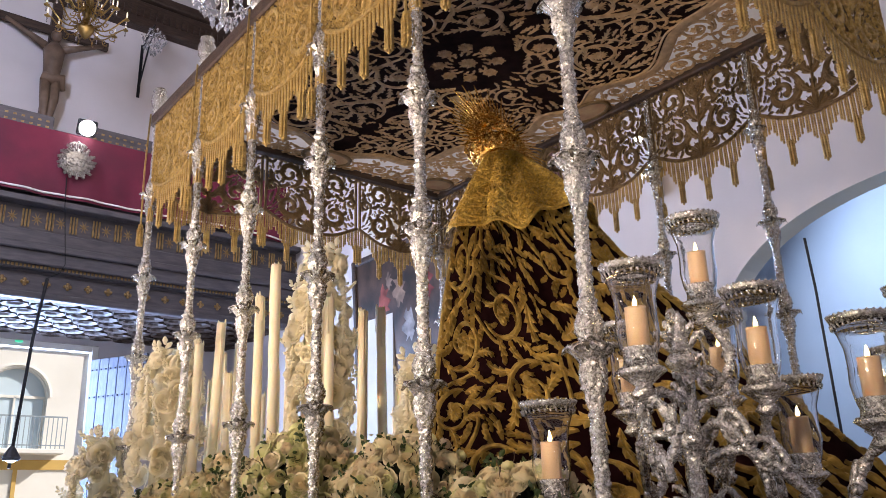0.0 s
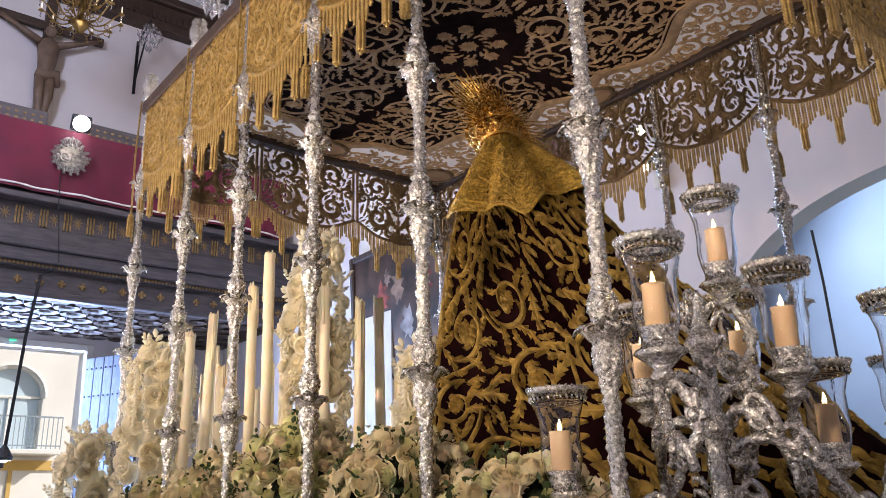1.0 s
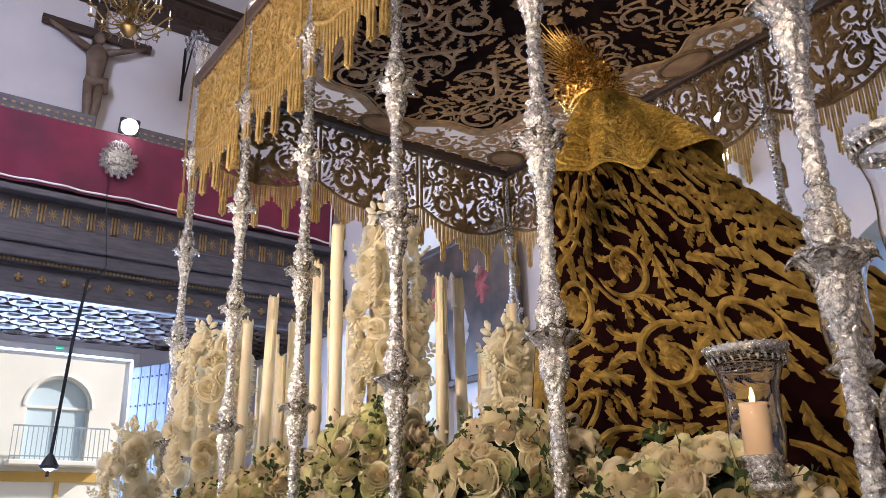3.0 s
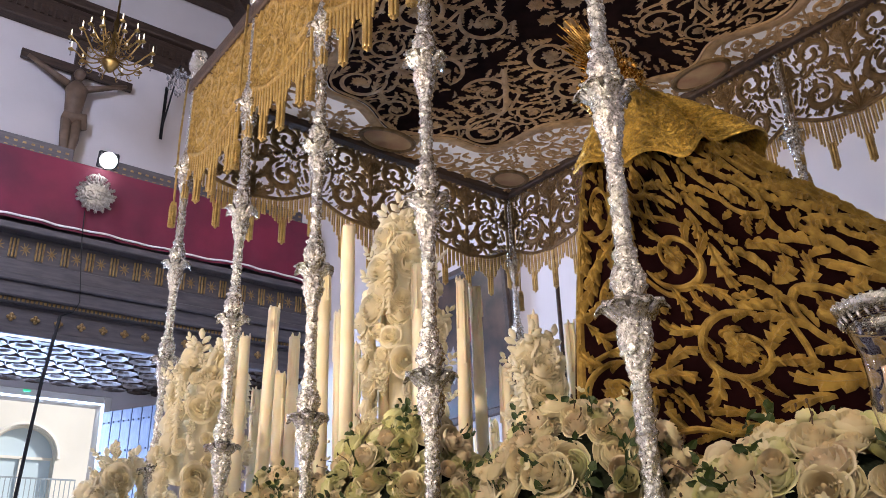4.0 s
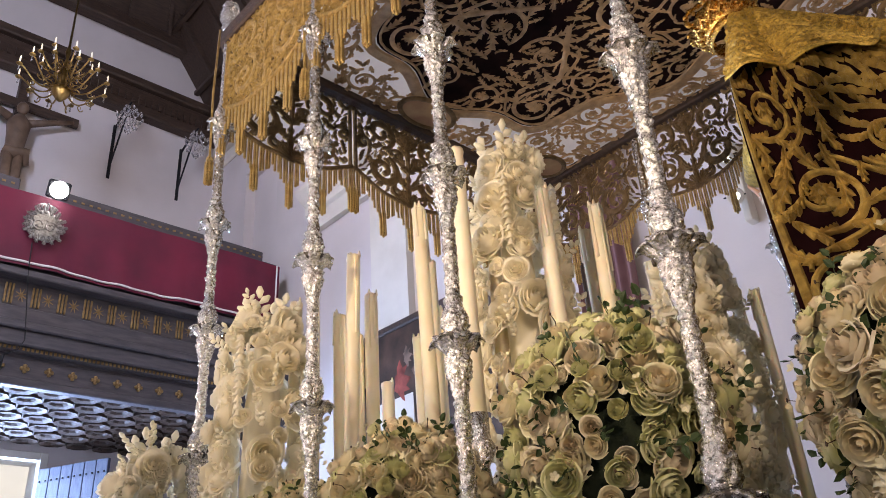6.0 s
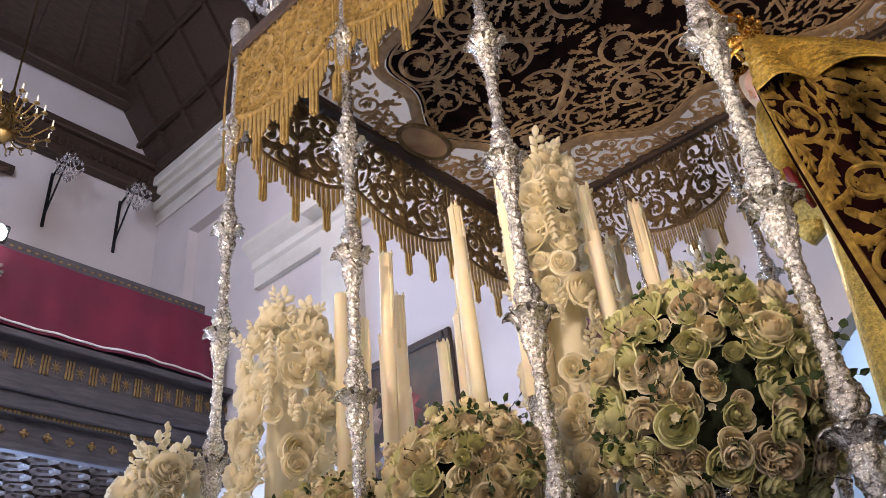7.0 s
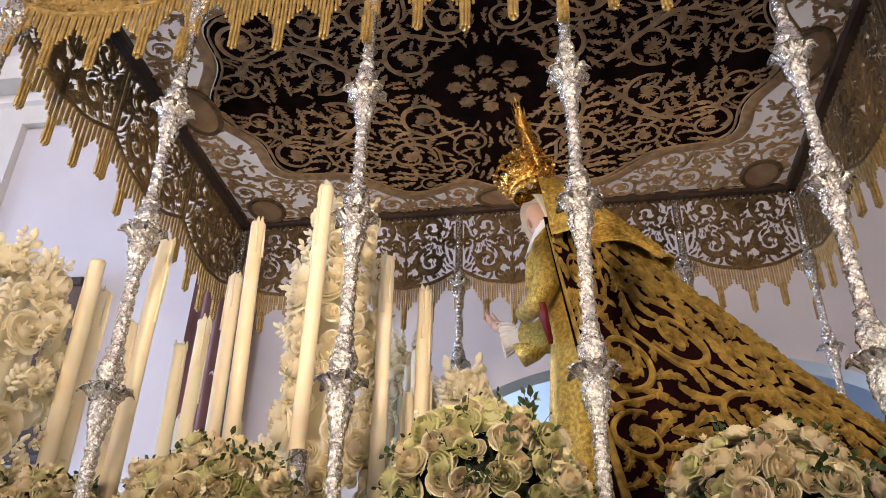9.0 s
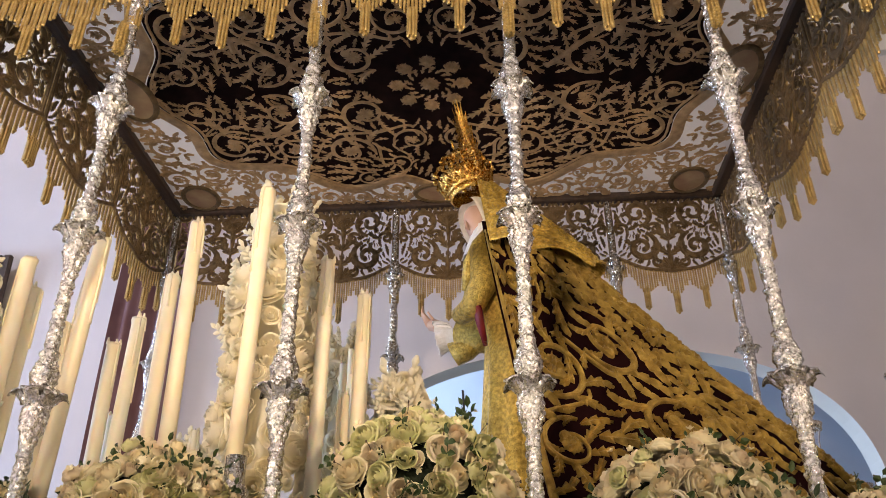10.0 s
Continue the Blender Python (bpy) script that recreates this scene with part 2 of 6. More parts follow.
# ---- geometry helpers ----
class Geo:
    """Collects vertices and faces of one mesh."""

    def __init__(self):
        self.v, self.f = [], []

    def add(self, verts, faces):
        o = len(self.v)
        self.v.extend(verts)
        self.f.extend(tuple(i + o for i in f) for f in faces)
        return self

    def box(self, x0, x1, y0, y1, z0, z1, bevel=0.0):
        if bevel:
            b = min(bevel, abs(x1 - x0) / 2.01, abs(y1 - y0) / 2.01, abs(z1 - z0) / 2.01)
            bm = bmesh.new()
            bmesh.ops.create_cube(bm, size=1)
            for v in bm.verts:
                v.co = Vector(((x0 + x1) / 2 + v.co.x * (x1 - x0), (y0 + y1) / 2 + v.co.y * (y1 - y0), (z0 + z1) / 2 + v.co.z * (z1 - z0)))
            bmesh.ops.bevel(bm, geom=bm.edges[:], offset=b, segments=1, affect="EDGES")
            bm.verts.index_update()
            self.add([tuple(v.co) for v in bm.verts], [tuple(w.index for w in f.verts) for f in bm.faces])
            bm.free()
            return self
        vs = [(x, y, z) for x in (x0, x1) for y in (y0, y1) for z in (z0, z1)]
        return self.add(vs, [(0, 1, 3, 2), (4, 6, 7, 5), (0, 4, 5, 1), (2, 3, 7, 6), (0, 2, 6, 4), (1, 5, 7, 3)])

    def lathe(self, prof, seg=12, at=(0, 0, 0), wave=None, cap=True):
        """prof: (r, z) from bottom to top; wave(angle, i, r, z) gives a factor on r."""
        vs, fs = [], []
        for i, (r, z) in enumerate(prof):
            for k in range(seg):
                a = 2 * math.pi * k / seg
                q = r * (wave(a, i, r, z) if wave else 1)
                vs.append((at[0] + q * math.cos(a), at[1] + q * math.sin(a), at[2] + z))
        for i in range(len(prof) - 1):
            for k in range(seg):
                k2 = (k + 1) % seg
                fs.append((i * seg + k, i * seg + k2, (i + 1) * seg + k2, (i + 1) * seg + k))
        if cap:
            fs.append(tuple(range(seg - 1, -1, -1)))
            fs.append(tuple((len(prof) - 1) * seg + k for k in range(seg)))
        return self.add(vs, fs)

    def tube(self, pts, radii, seg=6, cap=True):
        """A round tube along points."""
        n = len(pts)
        if not hasattr(radii, "__len__"):
            radii = [radii] * n
        vs, fs = [], []
        P = [Vector(p) for p in pts]
        up = None
        for i in range(n):
            d = (P[min(i + 1, n - 1)] - P[max(i - 1, 0)]).normalized()
            if up is None:
                up = d.orthogonal().normalized()
            up = (up - d * up.dot(d)).normalized()
            w = d.cross(up)
            for k in range(seg):
                a = 2 * math.pi * k / seg
                vs.append(tuple(P[i] + (up * math.cos(a) + w * math.sin(a)) * radii[i]))
        for i in range(n - 1):
            for k in range(seg):
                k2 = (k + 1) % seg
                fs.append((i * seg + k, i * seg + k2, (i + 1) * seg + k2, (i + 1) * seg + k))
        if cap:
            fs += [tuple(range(seg - 1, -1, -1)), tuple((n - 1) * seg + k for k in range(seg))]
        return self.add(vs, fs)

    def ball(self, c, r, seg=8, rings=5, sz=1.0):
        prof = [(r * math.sin(math.pi * (i + 0.02) / (rings + 0.04)), -r * sz * math.cos(math.pi * (i + 0.02) / (rings + 0.04))) for i in range(rings + 1)]
        return self.lathe(prof, seg, c)

    def grid(self, fn, nu, nv, close=False):
        vs = [tuple(fn(i / nu, j / nv)) for j in range(nv + 1) for i in range(nu + 1)]
        fs = [(j * (nu + 1) + i, j * (nu + 1) + i + 1, (j + 1) * (nu + 1) + i + 1, (j + 1) * (nu + 1) + i) for j in range(nv) for i in range(nu)]
        return self.add(vs, fs)

    def moved(self, m):
        self.v = [tuple(m @ Vector(p)) for p in self.v]
        return self

    def join(self, other, m=None):
        return self.add([tuple(m @ Vector(p)) for p in other.v] if m else other.v, other.f)

    def mesh(self, name, material, smooth=False):
        me = bpy.data.meshes.new(name)
        me.from_pydata([tuple(p) for p in self.v], [], self.f)
        me.materials.append(material)
        if smooth:
            me.polygons.foreach_set("use_smooth", [True] * len(me.polygons))
        me.update()
        return me


def thing(name, label, category, at=(0, 0, 0), group="", kind=""):
    ob = new(name)
    ob.empty_display_size = 0.05
    ob.matrix_world = at if isinstance(at, Matrix) else pose(*at)
    return tagged(ob, label, category, group, kind)


def part(name, geo, material, parent=None, label="", smooth=False, at=None):
    """One mesh object; under a thing if a parent is given."""
    me = geo if isinstance(geo, bpy.types.Mesh) else geo.mesh(name, material, smooth)
    ob = new(name, me)
    if parent:
        ob.parent = parent
    if at is not None:
        ob.matrix_basis = at
    if label:
        tagged(ob, label)
    return ob


def solo(name, geo, material, label, category, group="", kind="", smooth=False, at=None):
    return tagged(part(name, geo, material, None, "", smooth, at), label, category, group, kind)


XC, YC = 2.815, 3.205          # middle of the float
XN, XF = 1.602, 4.028          # rows of canopy poles
POLE_Y = (1.42, 2.14, 2.85, 3.54, 4.24, 5.03)
DECK = 1.30                    # height of the float's table
WALL_X, NEAR_X, BACK_Y, REAR_Y = 6.88, -1.37, 15.75, -7.0
TOP = 12.3

# ---- the church ----
def church():
    solo("floor", Geo().box(NEAR_X - 0.4, 11, REAR_Y - 0.4, 15.75, -0.2, 0), STONE, "worn marble church floor", "floor", kind="structure")
    solo("wall_near", Geo().box(NEAR_X - 0.4, NEAR_X, REAR_Y - 0.4, BACK_Y + 0.4, 0, 16), PLASTER, "white plaster nave wall", "wall", kind="structure")
    solo("wall_rear", Geo().box(NEAR_X, WALL_X, REAR_Y - 0.4, REAR_Y, 0, 16), PLASTER, "white plaster end wall", "wall", kind="structure")
    # back wall with the street door
    g = Geo()
    g.box(NEAR_X, 1.45, BACK_Y, BACK_Y + 0.4, 0, 16).box(4.22, WALL_X + 0.4, BACK_Y, BACK_Y + 0.4, 0, 16).box(1.45, 4.22, BACK_Y, BACK_Y + 0.4, 4.75, 16)
    solo("wall_back", g, PLASTER, "white plaster wall above the street door", "wall", kind="structure")
    # side wall with an arch into the chapel
    cy, a, zs, b = 1.9, 2.45, 2.95, 1.50
    g = Geo()
    g.box(WALL_X, WALL_X + 0.28, cy + a, 13.3, 0, 16).box(WALL_X, WALL_X + 0.28, REAR_Y, cy - a, 0, 16)
    g.box(WALL_X, WALL_X + 0.28, 14.5, BACK_Y, 0, 16).box(WALL_X, WALL_X + 0.28, 13.3, 14.5, 0, 7.3).box(WALL_X, WALL_X + 0.28, 13.3, 14.5, 10.5, 16).box(WALL_X + 0.22, WALL_X + 0.28, 13.3, 14.5, 7.3, 10.5)
    n = 40
    for i in range(n):
        y0, y1 = [cy - a * math.cos(math.pi * k / n) for k in (i, i + 1)]
        z0, z1 = [zs + b * (1 - abs(math.cos(math.pi * k / n)) ** 2.5) ** 0.4 for k in (i, i + 1)]
        for x in (WALL_X, WALL_X + 0.28):
            g.add([(x, y0, z0), (x, y1, z1), (x, y1, 16), (x, y0, 16)], [(0, 1, 2, 3)])
    solo("wall_side", g, PLASTER, "white plaster side wall with a wide arch", "wall", kind="structure")
    g = Geo()
    for i in range(n):
        y0, y1 = [cy - a * math.cos(math.pi * k / n) for k in (i, i + 1)]
        z0, z1 = [zs + b * (1 - abs(math.cos(math.pi * k / n)) ** 2.5) ** 0.4 for k in (i, i + 1)]
        g.add([(WALL_X, y0, z0), (WALL_X + 0.28, y0, z0), (WALL_X + 0.28, y1, z1), (WALL_X, y1, z1)], [(0, 1, 2, 3)])
    g.box(WALL_X - 0.0, WALL_X + 0.28, cy - a - 0.004, cy - a, 0, zs).box(WALL_X, WALL_X + 0.28, cy + a, cy + a + 0.004, 0, zs)
    solo("trim_arch", g, INTRADOS, "grey-green painted soffit of the chapel arch", "arch", kind="structure", smooth=True)
    g = Geo().box(10.6, 11, -3.5, 8, 0, 7).box(WALL_X + 0.28, 10.6, 7.6, 8, 0, 7).box(WALL_X + 0.28, 10.6, -3.5, -3.1, 0, 7)
    solo("wall_chapel", g, CHAPEL, "plaster walls of the side chapel with daylight blue in their colour", "wall", kind="structure")
    solo("ceiling_chapel", Geo().box(WALL_X + 0.28, 11, -3.5, 8, 7, 7.2), PLASTER, "white chapel ceiling", "ceiling", kind="structure")
    # entablature on the side wall and crowning mouldings
    g = Geo()
    prof = [(0.10, 8.02), (0.10, 8.32), (0.16, 8.36), (0.16, 8.50), (0.26, 8.58), (0.38, 8.70), (0.38, 8.78), (0.0, 8.86)]
    ends = (REAR_Y, 12.1)
    vs, fs = [], []
    for y in ends:
        vs += [(WALL_X + 0.0, y, 8.02)] + [(WALL_X - d, y, z) for d, z in prof]
    k = len(prof) + 1
    fs = [(i, i + 1, k + i + 1, k + i) for i in range(k - 1)] + [tuple(range(k)), tuple(range(2 * k - 1, k - 1, -1))]
    g.add(vs, fs)
    g.box(WALL_X - 0.12, WALL_X, 9.6, 10.4, 0, 8.02).box(WALL_X - 0.45, WALL_X, 9.5, 10.5, 8.5, 8.9)
    solo("trim_entablature", g, PLASTER_TRIM, "moulded stucco entablature along the side wall", "cornice", kind="structure")
    g = Geo()
    for d, z0, z1 in ((0.08, 11.2, 11.5), (0.16, 11.55, 11.8), (0.26, 11.8, 11.95), (0.36, 11.95, 12.2)):
        g.box(WALL_X - d, WALL_X, REAR_Y, BACK_Y, z0, z1, 0.03)
        g.box(NEAR_X, NEAR_X + d, REAR_Y, BACK_Y, z0, z1, 0.03)
    solo("trim_cornice", g, PLASTER_TRIM, "white crowning cornice under the timber roof", "cornice", kind="structure")
    # timber roof
    g = Geo()
    g.box(NEAR_X - 0.4, WALL_X + 0.4, REAR_Y - 0.4, BACK_Y + 0.4, 16.0, 16.2)
    g.add([(NEAR_X, REAR_Y, 12.2), (NEAR_X, BACK_Y, 12.2), (1.4, BACK_Y, 15.9), (1.4, REAR_Y, 15.9)], [(0, 1, 2, 3)])
    g.add([(WALL_X, REAR_Y, 12.2), (WALL_X, BACK_Y, 12.2), (4.28, BACK_Y, 15.9), (4.28, REAR_Y, 15.9)], [(0, 1, 2, 3)])
    g.add([(NEAR_X, BACK_Y - 0.02, 13.9), (WALL_X, BACK_Y - 0.02, 13.9), (4.28, 11.6, 15.92), (1.4, 11.6, 15.92)], [(0, 1, 2, 3)])
    g.box(NEAR_X, WALL_X, BACK_Y - 0.35, BACK_Y - 0.02, 13.75, 14.05, 0.03)
    for k in range(9):
        x = NEAR_X + 0.5 + k * 0.9
        g.tube([(x, BACK_Y - 0.1, 13.9), (2.84 + (x - 2.84) * 0.36, 11.7, 15.85)], 0.06, 4)
    for y in np.arange(REAR_Y + 0.4, BACK_Y, 0.9):
        for x0, x1 in ((NEAR_X, 1.4), (WALL_X, 4.28)):
            g.tube([(x0, y, 12.12), (x1, y, 15.82)], 0.07, 4)
    for z, y in ((13.1, 0), (14.2, 0), (15.2, 0)):
        for s in (0, 1):
            x = (NEAR_X + (z - 12.2) / 3.7 * 2.77, WALL_X - (z - 12.2) / 3.7 * 2.72)[s]
            g.box(x - 0.05, x + 0.05, REAR_Y, BACK_Y, z - 0.12, z - 0.02)
    solo("ceiling", g, WOOD_DARK, "dark timber roof with rafters", "ceiling", kind="structure")
    g = Geo().box(NEAR_X, WALL_X, BACK_Y - 0.28, BACK_Y, 11.75, 12.35, 0.03).box(NEAR_X, WALL_X, BACK_Y - 0.4, BACK_Y, 12.35, 12.55, 0.03)
    for s in (-1, 1):
        x = WALL_X - 0.42 if s > 0 else NEAR_X + 0.42
        g.box(min(x, x + s * 0.42), max(x, x + s * 0.42), REAR_Y, BACK_Y - 0.4, 12.2, 12.5, 0.03)
    for k in range(60):
        g.box(NEAR_X + 0.05 + k * 0.138, NEAR_X + 0.12 + k * 0.138, BACK_Y - 0.33, BACK_Y - 0.28, 11.95, 12.15)
    solo("trim_frieze", g, WOOD_DARK, "carved dark timber frieze under the roof", "frieze", kind="structure")


def tie_beam(y):
    t = thing("tie_beam", "dark timber tie beam with studded edge across the nave", "beam", (XC, y, 0), "tie beams")
    for s in (-1, 1):
        part("beam", Geo().box(NEAR_X - XC + 0.0, WALL_X - XC, s * 0.24 - 0.13, s * 0.24 + 0.13, 12.5, 12.82, 0.02), WOOD_DARK, t)
        g = Geo()
        for k in range(70):
            g.ball((NEAR_X - XC + 0.1 + k * 0.118, s * 0.24 - 0.14, 12.56), 0.022, 6, 3)
        part("stud_row", g, GILT_WOOD, t, "row of small gilded studs")
        for e in (-1, 1):
            x = (WALL_X - XC - 0.45) if e > 0 else (NEAR_X - XC + 0.45)
            part("bracket", Geo().tube([(x + e * 0.45, s * 0.24, 12.0), (x + e * 0.2, s * 0.24, 12.15), (x - e * 0.1, s * 0.24, 12.38), (x - e * 0.35, s * 0.24, 12.5)], [0.16, 0.15, 0.12, 0.06], 8), WOOD_DARK, t)


def loft():
    """The organ loft over the street door, hung with velvet."""
    Y = 12.83
    t = thing("choir_loft", "dark carved wooden choir loft on mouldings above the door", "balcony", (0, 0, 0), kind="structure")
    g = Geo()
    g.box(NEAR_X, 6.86, Y, BACK_Y, 5.05, 6.45)
    for d, z0, z1 in ((0.10, 4.92, 5.02), (0.02, 5.02, 5.32), (0.12, 5.36, 5.42), (0.2, 5.42, 5.62), (0.26, 5.62, 5.72), (0.14, 5.72, 5.95), (0.2, 6.36, 6.46)):
        g.box(NEAR_X, 6.86, Y - d, Y + 0.05, z0, z1, 0.015)
    part("beam", g, WOOD_LOFT, t)
    bars = Geo()
    for i in range(3):
        bars.box(i * 0.045, i * 0.045 + 0.022, -0.03, 0, -0.14, 0.14, 0.004)
    star = Geo().ball((0, -0.012, 0), 0.02, 6, 3)
    for a in range(8):
        ca, sa = math.cos(a * math.pi / 4 + 0.39), math.sin(a * math.pi / 4 + 0.39)
        star.tube([(ca * 0.01, -0.015, sa * 0.01), (ca * 0.075, -0.015, sa * 0.1)], [0.011, 0.004], 4)
    bloom = Geo().ball((0, -0.05, 0), 0.026, 6, 3)
    for i in range(4):
        bloom.ball((0.035 * math.cos(i * math.pi / 2), -0.035, 0.035 * math.sin(i * math.pi / 2)), 0.03, 6, 3)
    bars, star, bloom = bars.mesh("carved_bars", GILT_WOOD), star.mesh("carved_star", GILT_WOOD), bloom.mesh("rosette", GILT_WOOD, True)
    for k in range(25):
        part("carved_bars", bars, GILT_WOOD, t, "gilded carved bars", at=pose(NEAR_X + 0.2 + k * 0.34, Y, 6.16))
        part("carved_star", star, GILT_WOOD, t, "gilded carved star", at=pose(NEAR_X + 0.41 + k * 0.34, Y, 6.16))
    for k in range(28):
        part("rosette", bloom, GILT_WOOD, t, "gilded rosette", at=pose(NEAR_X + 0.15 + k * 0.3, Y, 5.17))
    g = Geo()
    for k in range(150):
        g.box(NEAR_X + k * 0.056, NEAR_X + k * 0.056 + 0.03, Y - 0.135, Y - 0.12, 5.37, 5.41)
    tagged(part("bead_row", g, GILT_WOOD, t, "row of small gilded beads"), kind="stuff")
    # coffered soffit
    g = Geo()
    z = 5.04
    g.box(NEAR_X, 6.86, Y + 0.05, BACK_Y, z - 0.01, z)
    part("soffit", g, WOOD_DARK, t, "dark wooden soffit")
    coffer = Geo().lathe([(0.205, -0.05), (0.20, 0.0), (0.10, 0.0), (0.13, -0.03), (0.205, -0.05)], 8, cap=False).mesh("coffer", WOOD_DARK)
    for i in range(20):
        for j in range(7):
            c = (NEAR_X + 0.22 + i * 0.42 + 0.21 * (j % 2), Y + 0.26 + j * 0.41, z - 0.012)
            if c[0] < 6.7:
                part("coffer", coffer, WOOD_DARK, t, at=pose(*c))
    g = Geo()
    g.box(NEAR_X, 6.6, Y - 0.02, Y + 0.05, 6.45, 7.55)
    part("parapet", g, WOOD_LOFT, t)
    # velvet hanging
    v = thing("velvet_hanging", "crimson velvet hanging with white braid over the loft parapet", "drapery", (0, 0, 0))
    rnd = random.Random(3)
    ph = [rnd.uniform(0, 6) for _ in range(6)]

    def cloth(u, w):
        x = NEAR_X + u * (6.62 - NEAR_X)
        z = 7.62 - w * 1.10
        d = 0.03 * math.sin(x * 2.3 + ph[0] + w) + 0.018 * math.sin(x * 6.1 + ph[1] - w * 1.5) + 0.01 * math.sin(x * 14 + ph[2])
        return (x, Y - 0.14 - d * (0.3 + w) - 0.02 * w, z + 0.012 * math.sin(x * 3 + ph[3]) * w)
    part("cloth", Geo().grid(cloth, 160, 14), VELVET_RED, v, smooth=True)
    g = Geo().tube([cloth(i / 120, 0.955) for i in range(121)], 0.016, 5)
    g.tube([cloth(0.993, j / 12) for j in range(13)], 0.014, 5)
    part("braid", Geo().join(g, Matrix.Translation((0, -0.012, 0))), LACE, v, "white braid border")
    g = Geo().box(NEAR_X, 6.6, Y - 0.1, Y - 0.02, 7.62, 7.65)
    part("rail", g, WOOD_LOFT, v)
    # lattice above the velvet
    for x0, x1, nm in ((0.7, 2.55, "a"), (3.0, 6.5, "b")):
        l = thing("lattice_screen", "dark wooden lattice screen above the velvet", "screen", (x0, Y + 0.25, 7.4), "lattice screens")
        w = x1 - x0
        part("frame", Geo().box(0, w, -0.02, 0.02, 0, 0.62, 0.01), WOOD_LOFT, l)
        g = Geo()
        for i in range(int(w / 0.12)):
            for j in range(3):
                g.box(0.05 + i * 0.12, 0.1 + i * 0.12, -0.03, -0.02, 0.3 + j * 0.1, 0.33 + j * 0.1)
        tagged(part("lattice", g, GILT_WOOD, l, "small gilded lattice bars"), kind="stuff")


# ---- embroidery: scrolls and leaves as raised ribbons in a flat u, v, height space ----
def ribbon(g, pts, widths, h):
    """A ribbon with a raised spine and a closed underside."""
    n = len(pts)
    vs, fs = [], []
    for i in range(n):
        dx, dy = pts[min(i + 1, n - 1)][0] - pts[max(i - 1, 0)][0], pts[min(i + 1, n - 1)][1] - pts[max(i - 1, 0)][1]
        d = math.hypot(dx, dy) or 1
        nx, ny, w = -dy / d, dx / d, widths[i]
        x, y = pts[i]
        vs += [(x + nx * w, y + ny * w, 0), (x + nx * w * 0.7, y + ny * w * 0.7, h * 0.8), (x, y, h), (x - nx * w * 0.7, y - ny * w * 0.7, h * 0.8), (x - nx * w, y - ny * w, 0)]
    for i in range(n - 1):
        a, b = i * 5, i * 5 + 5
        fs += [(a + k, b + k, b + k + 1, a + k + 1) for k in range(4)] + [(a, a + 4, b + 4, b)]
    g.add(vs, fs)


def leaf(g, x, y, ang, length, width, h, curl=0.8, lobes=3):
    """An acanthus leaf: a curling spine, pointed lobes that sweep forward, notches between them, a sunk midrib."""
    n = lobes * 3 + 2
    px, py, a = x, y, ang
    vs, fs = [], []
    step = length / (n - 1)
    for i in range(n):
        s = i / (n - 1)
        k = i % 3
        body = math.sin(math.pi * (0.10 + 0.88 * s)) ** 0.75
        w = width * body * (0.42, 0.80, 1.18)[k]
        fwd = step * (-0.1, 0.25, 1.15)[k] * (1 if i < n - 1 else 0)
        ca, sa = math.cos(a), math.sin(a)
        nx, ny = -sa, ca
        cx, cy = px + ca * fwd, py + sa * fwd
        m = 0.5 * min(w, width * body * 0.8)
        up = h * (0.75, 1.0, 1.1)[k]
        vs += [(cx + nx * w, cy + ny * w, h * (0.0, 0.1, 0.35)[k]), (px + nx * m, py + ny * m, up), (px, py, h * 0.55), (px - nx * m, py - ny * m, up), (cx - nx * w, cy - ny * w, h * (0.0, 0.1, 0.35)[k])]
        px += ca * step
        py += sa * step
        a += curl / (n - 1) * (0.3 + 1.7 * s)
    for i in range(n - 1):
        p, q = i * 5, i * 5 + 5
        fs += [(p + k, q + k, q + k + 1, p + k + 1) for k in range(4)] + [(p, p + 4, q + 4, q)]
    g.add(vs, fs)


def rosette(g, x, y, r, h, petals=6, a0=0.0):
    for k in range(petals):
        leaf(g, x, y, a0 + 2 * math.pi * k / petals, r, r * 0.34, h, 0.25, 1)
    g.lathe([(r * 0.3, 0), (r * 0.26, h), (r * 0.1, h * 1.3)], 6, (x, y, 0))


def volute(g, x, y, R, a0, way, w, h, rnd, flower=True, turns=1.35, leaves=6, lush=1.0):
    """A spiral scroll with leaves on its outer side and a flower inside."""
    n = 22
    pts, ws = [], []
    for i in range(n):
        s = i / (n - 1)
        a = a0 + way * turns * 2 * math.pi * s
        r = R * (1 - 0.62 * s ** 0.9)
        pts.append((x + r * math.cos(a), y + r * math.sin(a)))
        ws.append(w * (1 - 0.55 * s) * (0.5 + 0.5 * min(1, s * 6)))
    ribbon(g, pts, ws, h)
    for k in range(leaves):
        s = (k + 0.3) / leaves * 0.72
        a = a0 + way * turns * 2 * math.pi * s
        r = R * (1 - 0.62 * s ** 0.9)
        out = 1 if k % 3 else -1
        ang = a + way * (math.pi / 2 - out * rnd.uniform(0.45, 0.8))
        leaf(g, x + r * math.cos(a), y + r * math.sin(a), ang, R * lush * rnd.uniform(0.5, 0.72) * (1 if out > 0 else 0.7), R * lush * rnd.uniform(0.13, 0.19), h * rnd.uniform(0.7, 1.3), -way * out * rnd.uniform(0.7, 1.6), 3)
    if flower:
        rosette(g, x, y, R * 0.34, h, rnd.choice((5, 6, 7)), rnd.uniform(0, 1))
    else:
        leaf(g, x - 0.1 * R, y, a0 + way * 2, R * 0.5, R * 0.14, h, way * 1.4, 2)


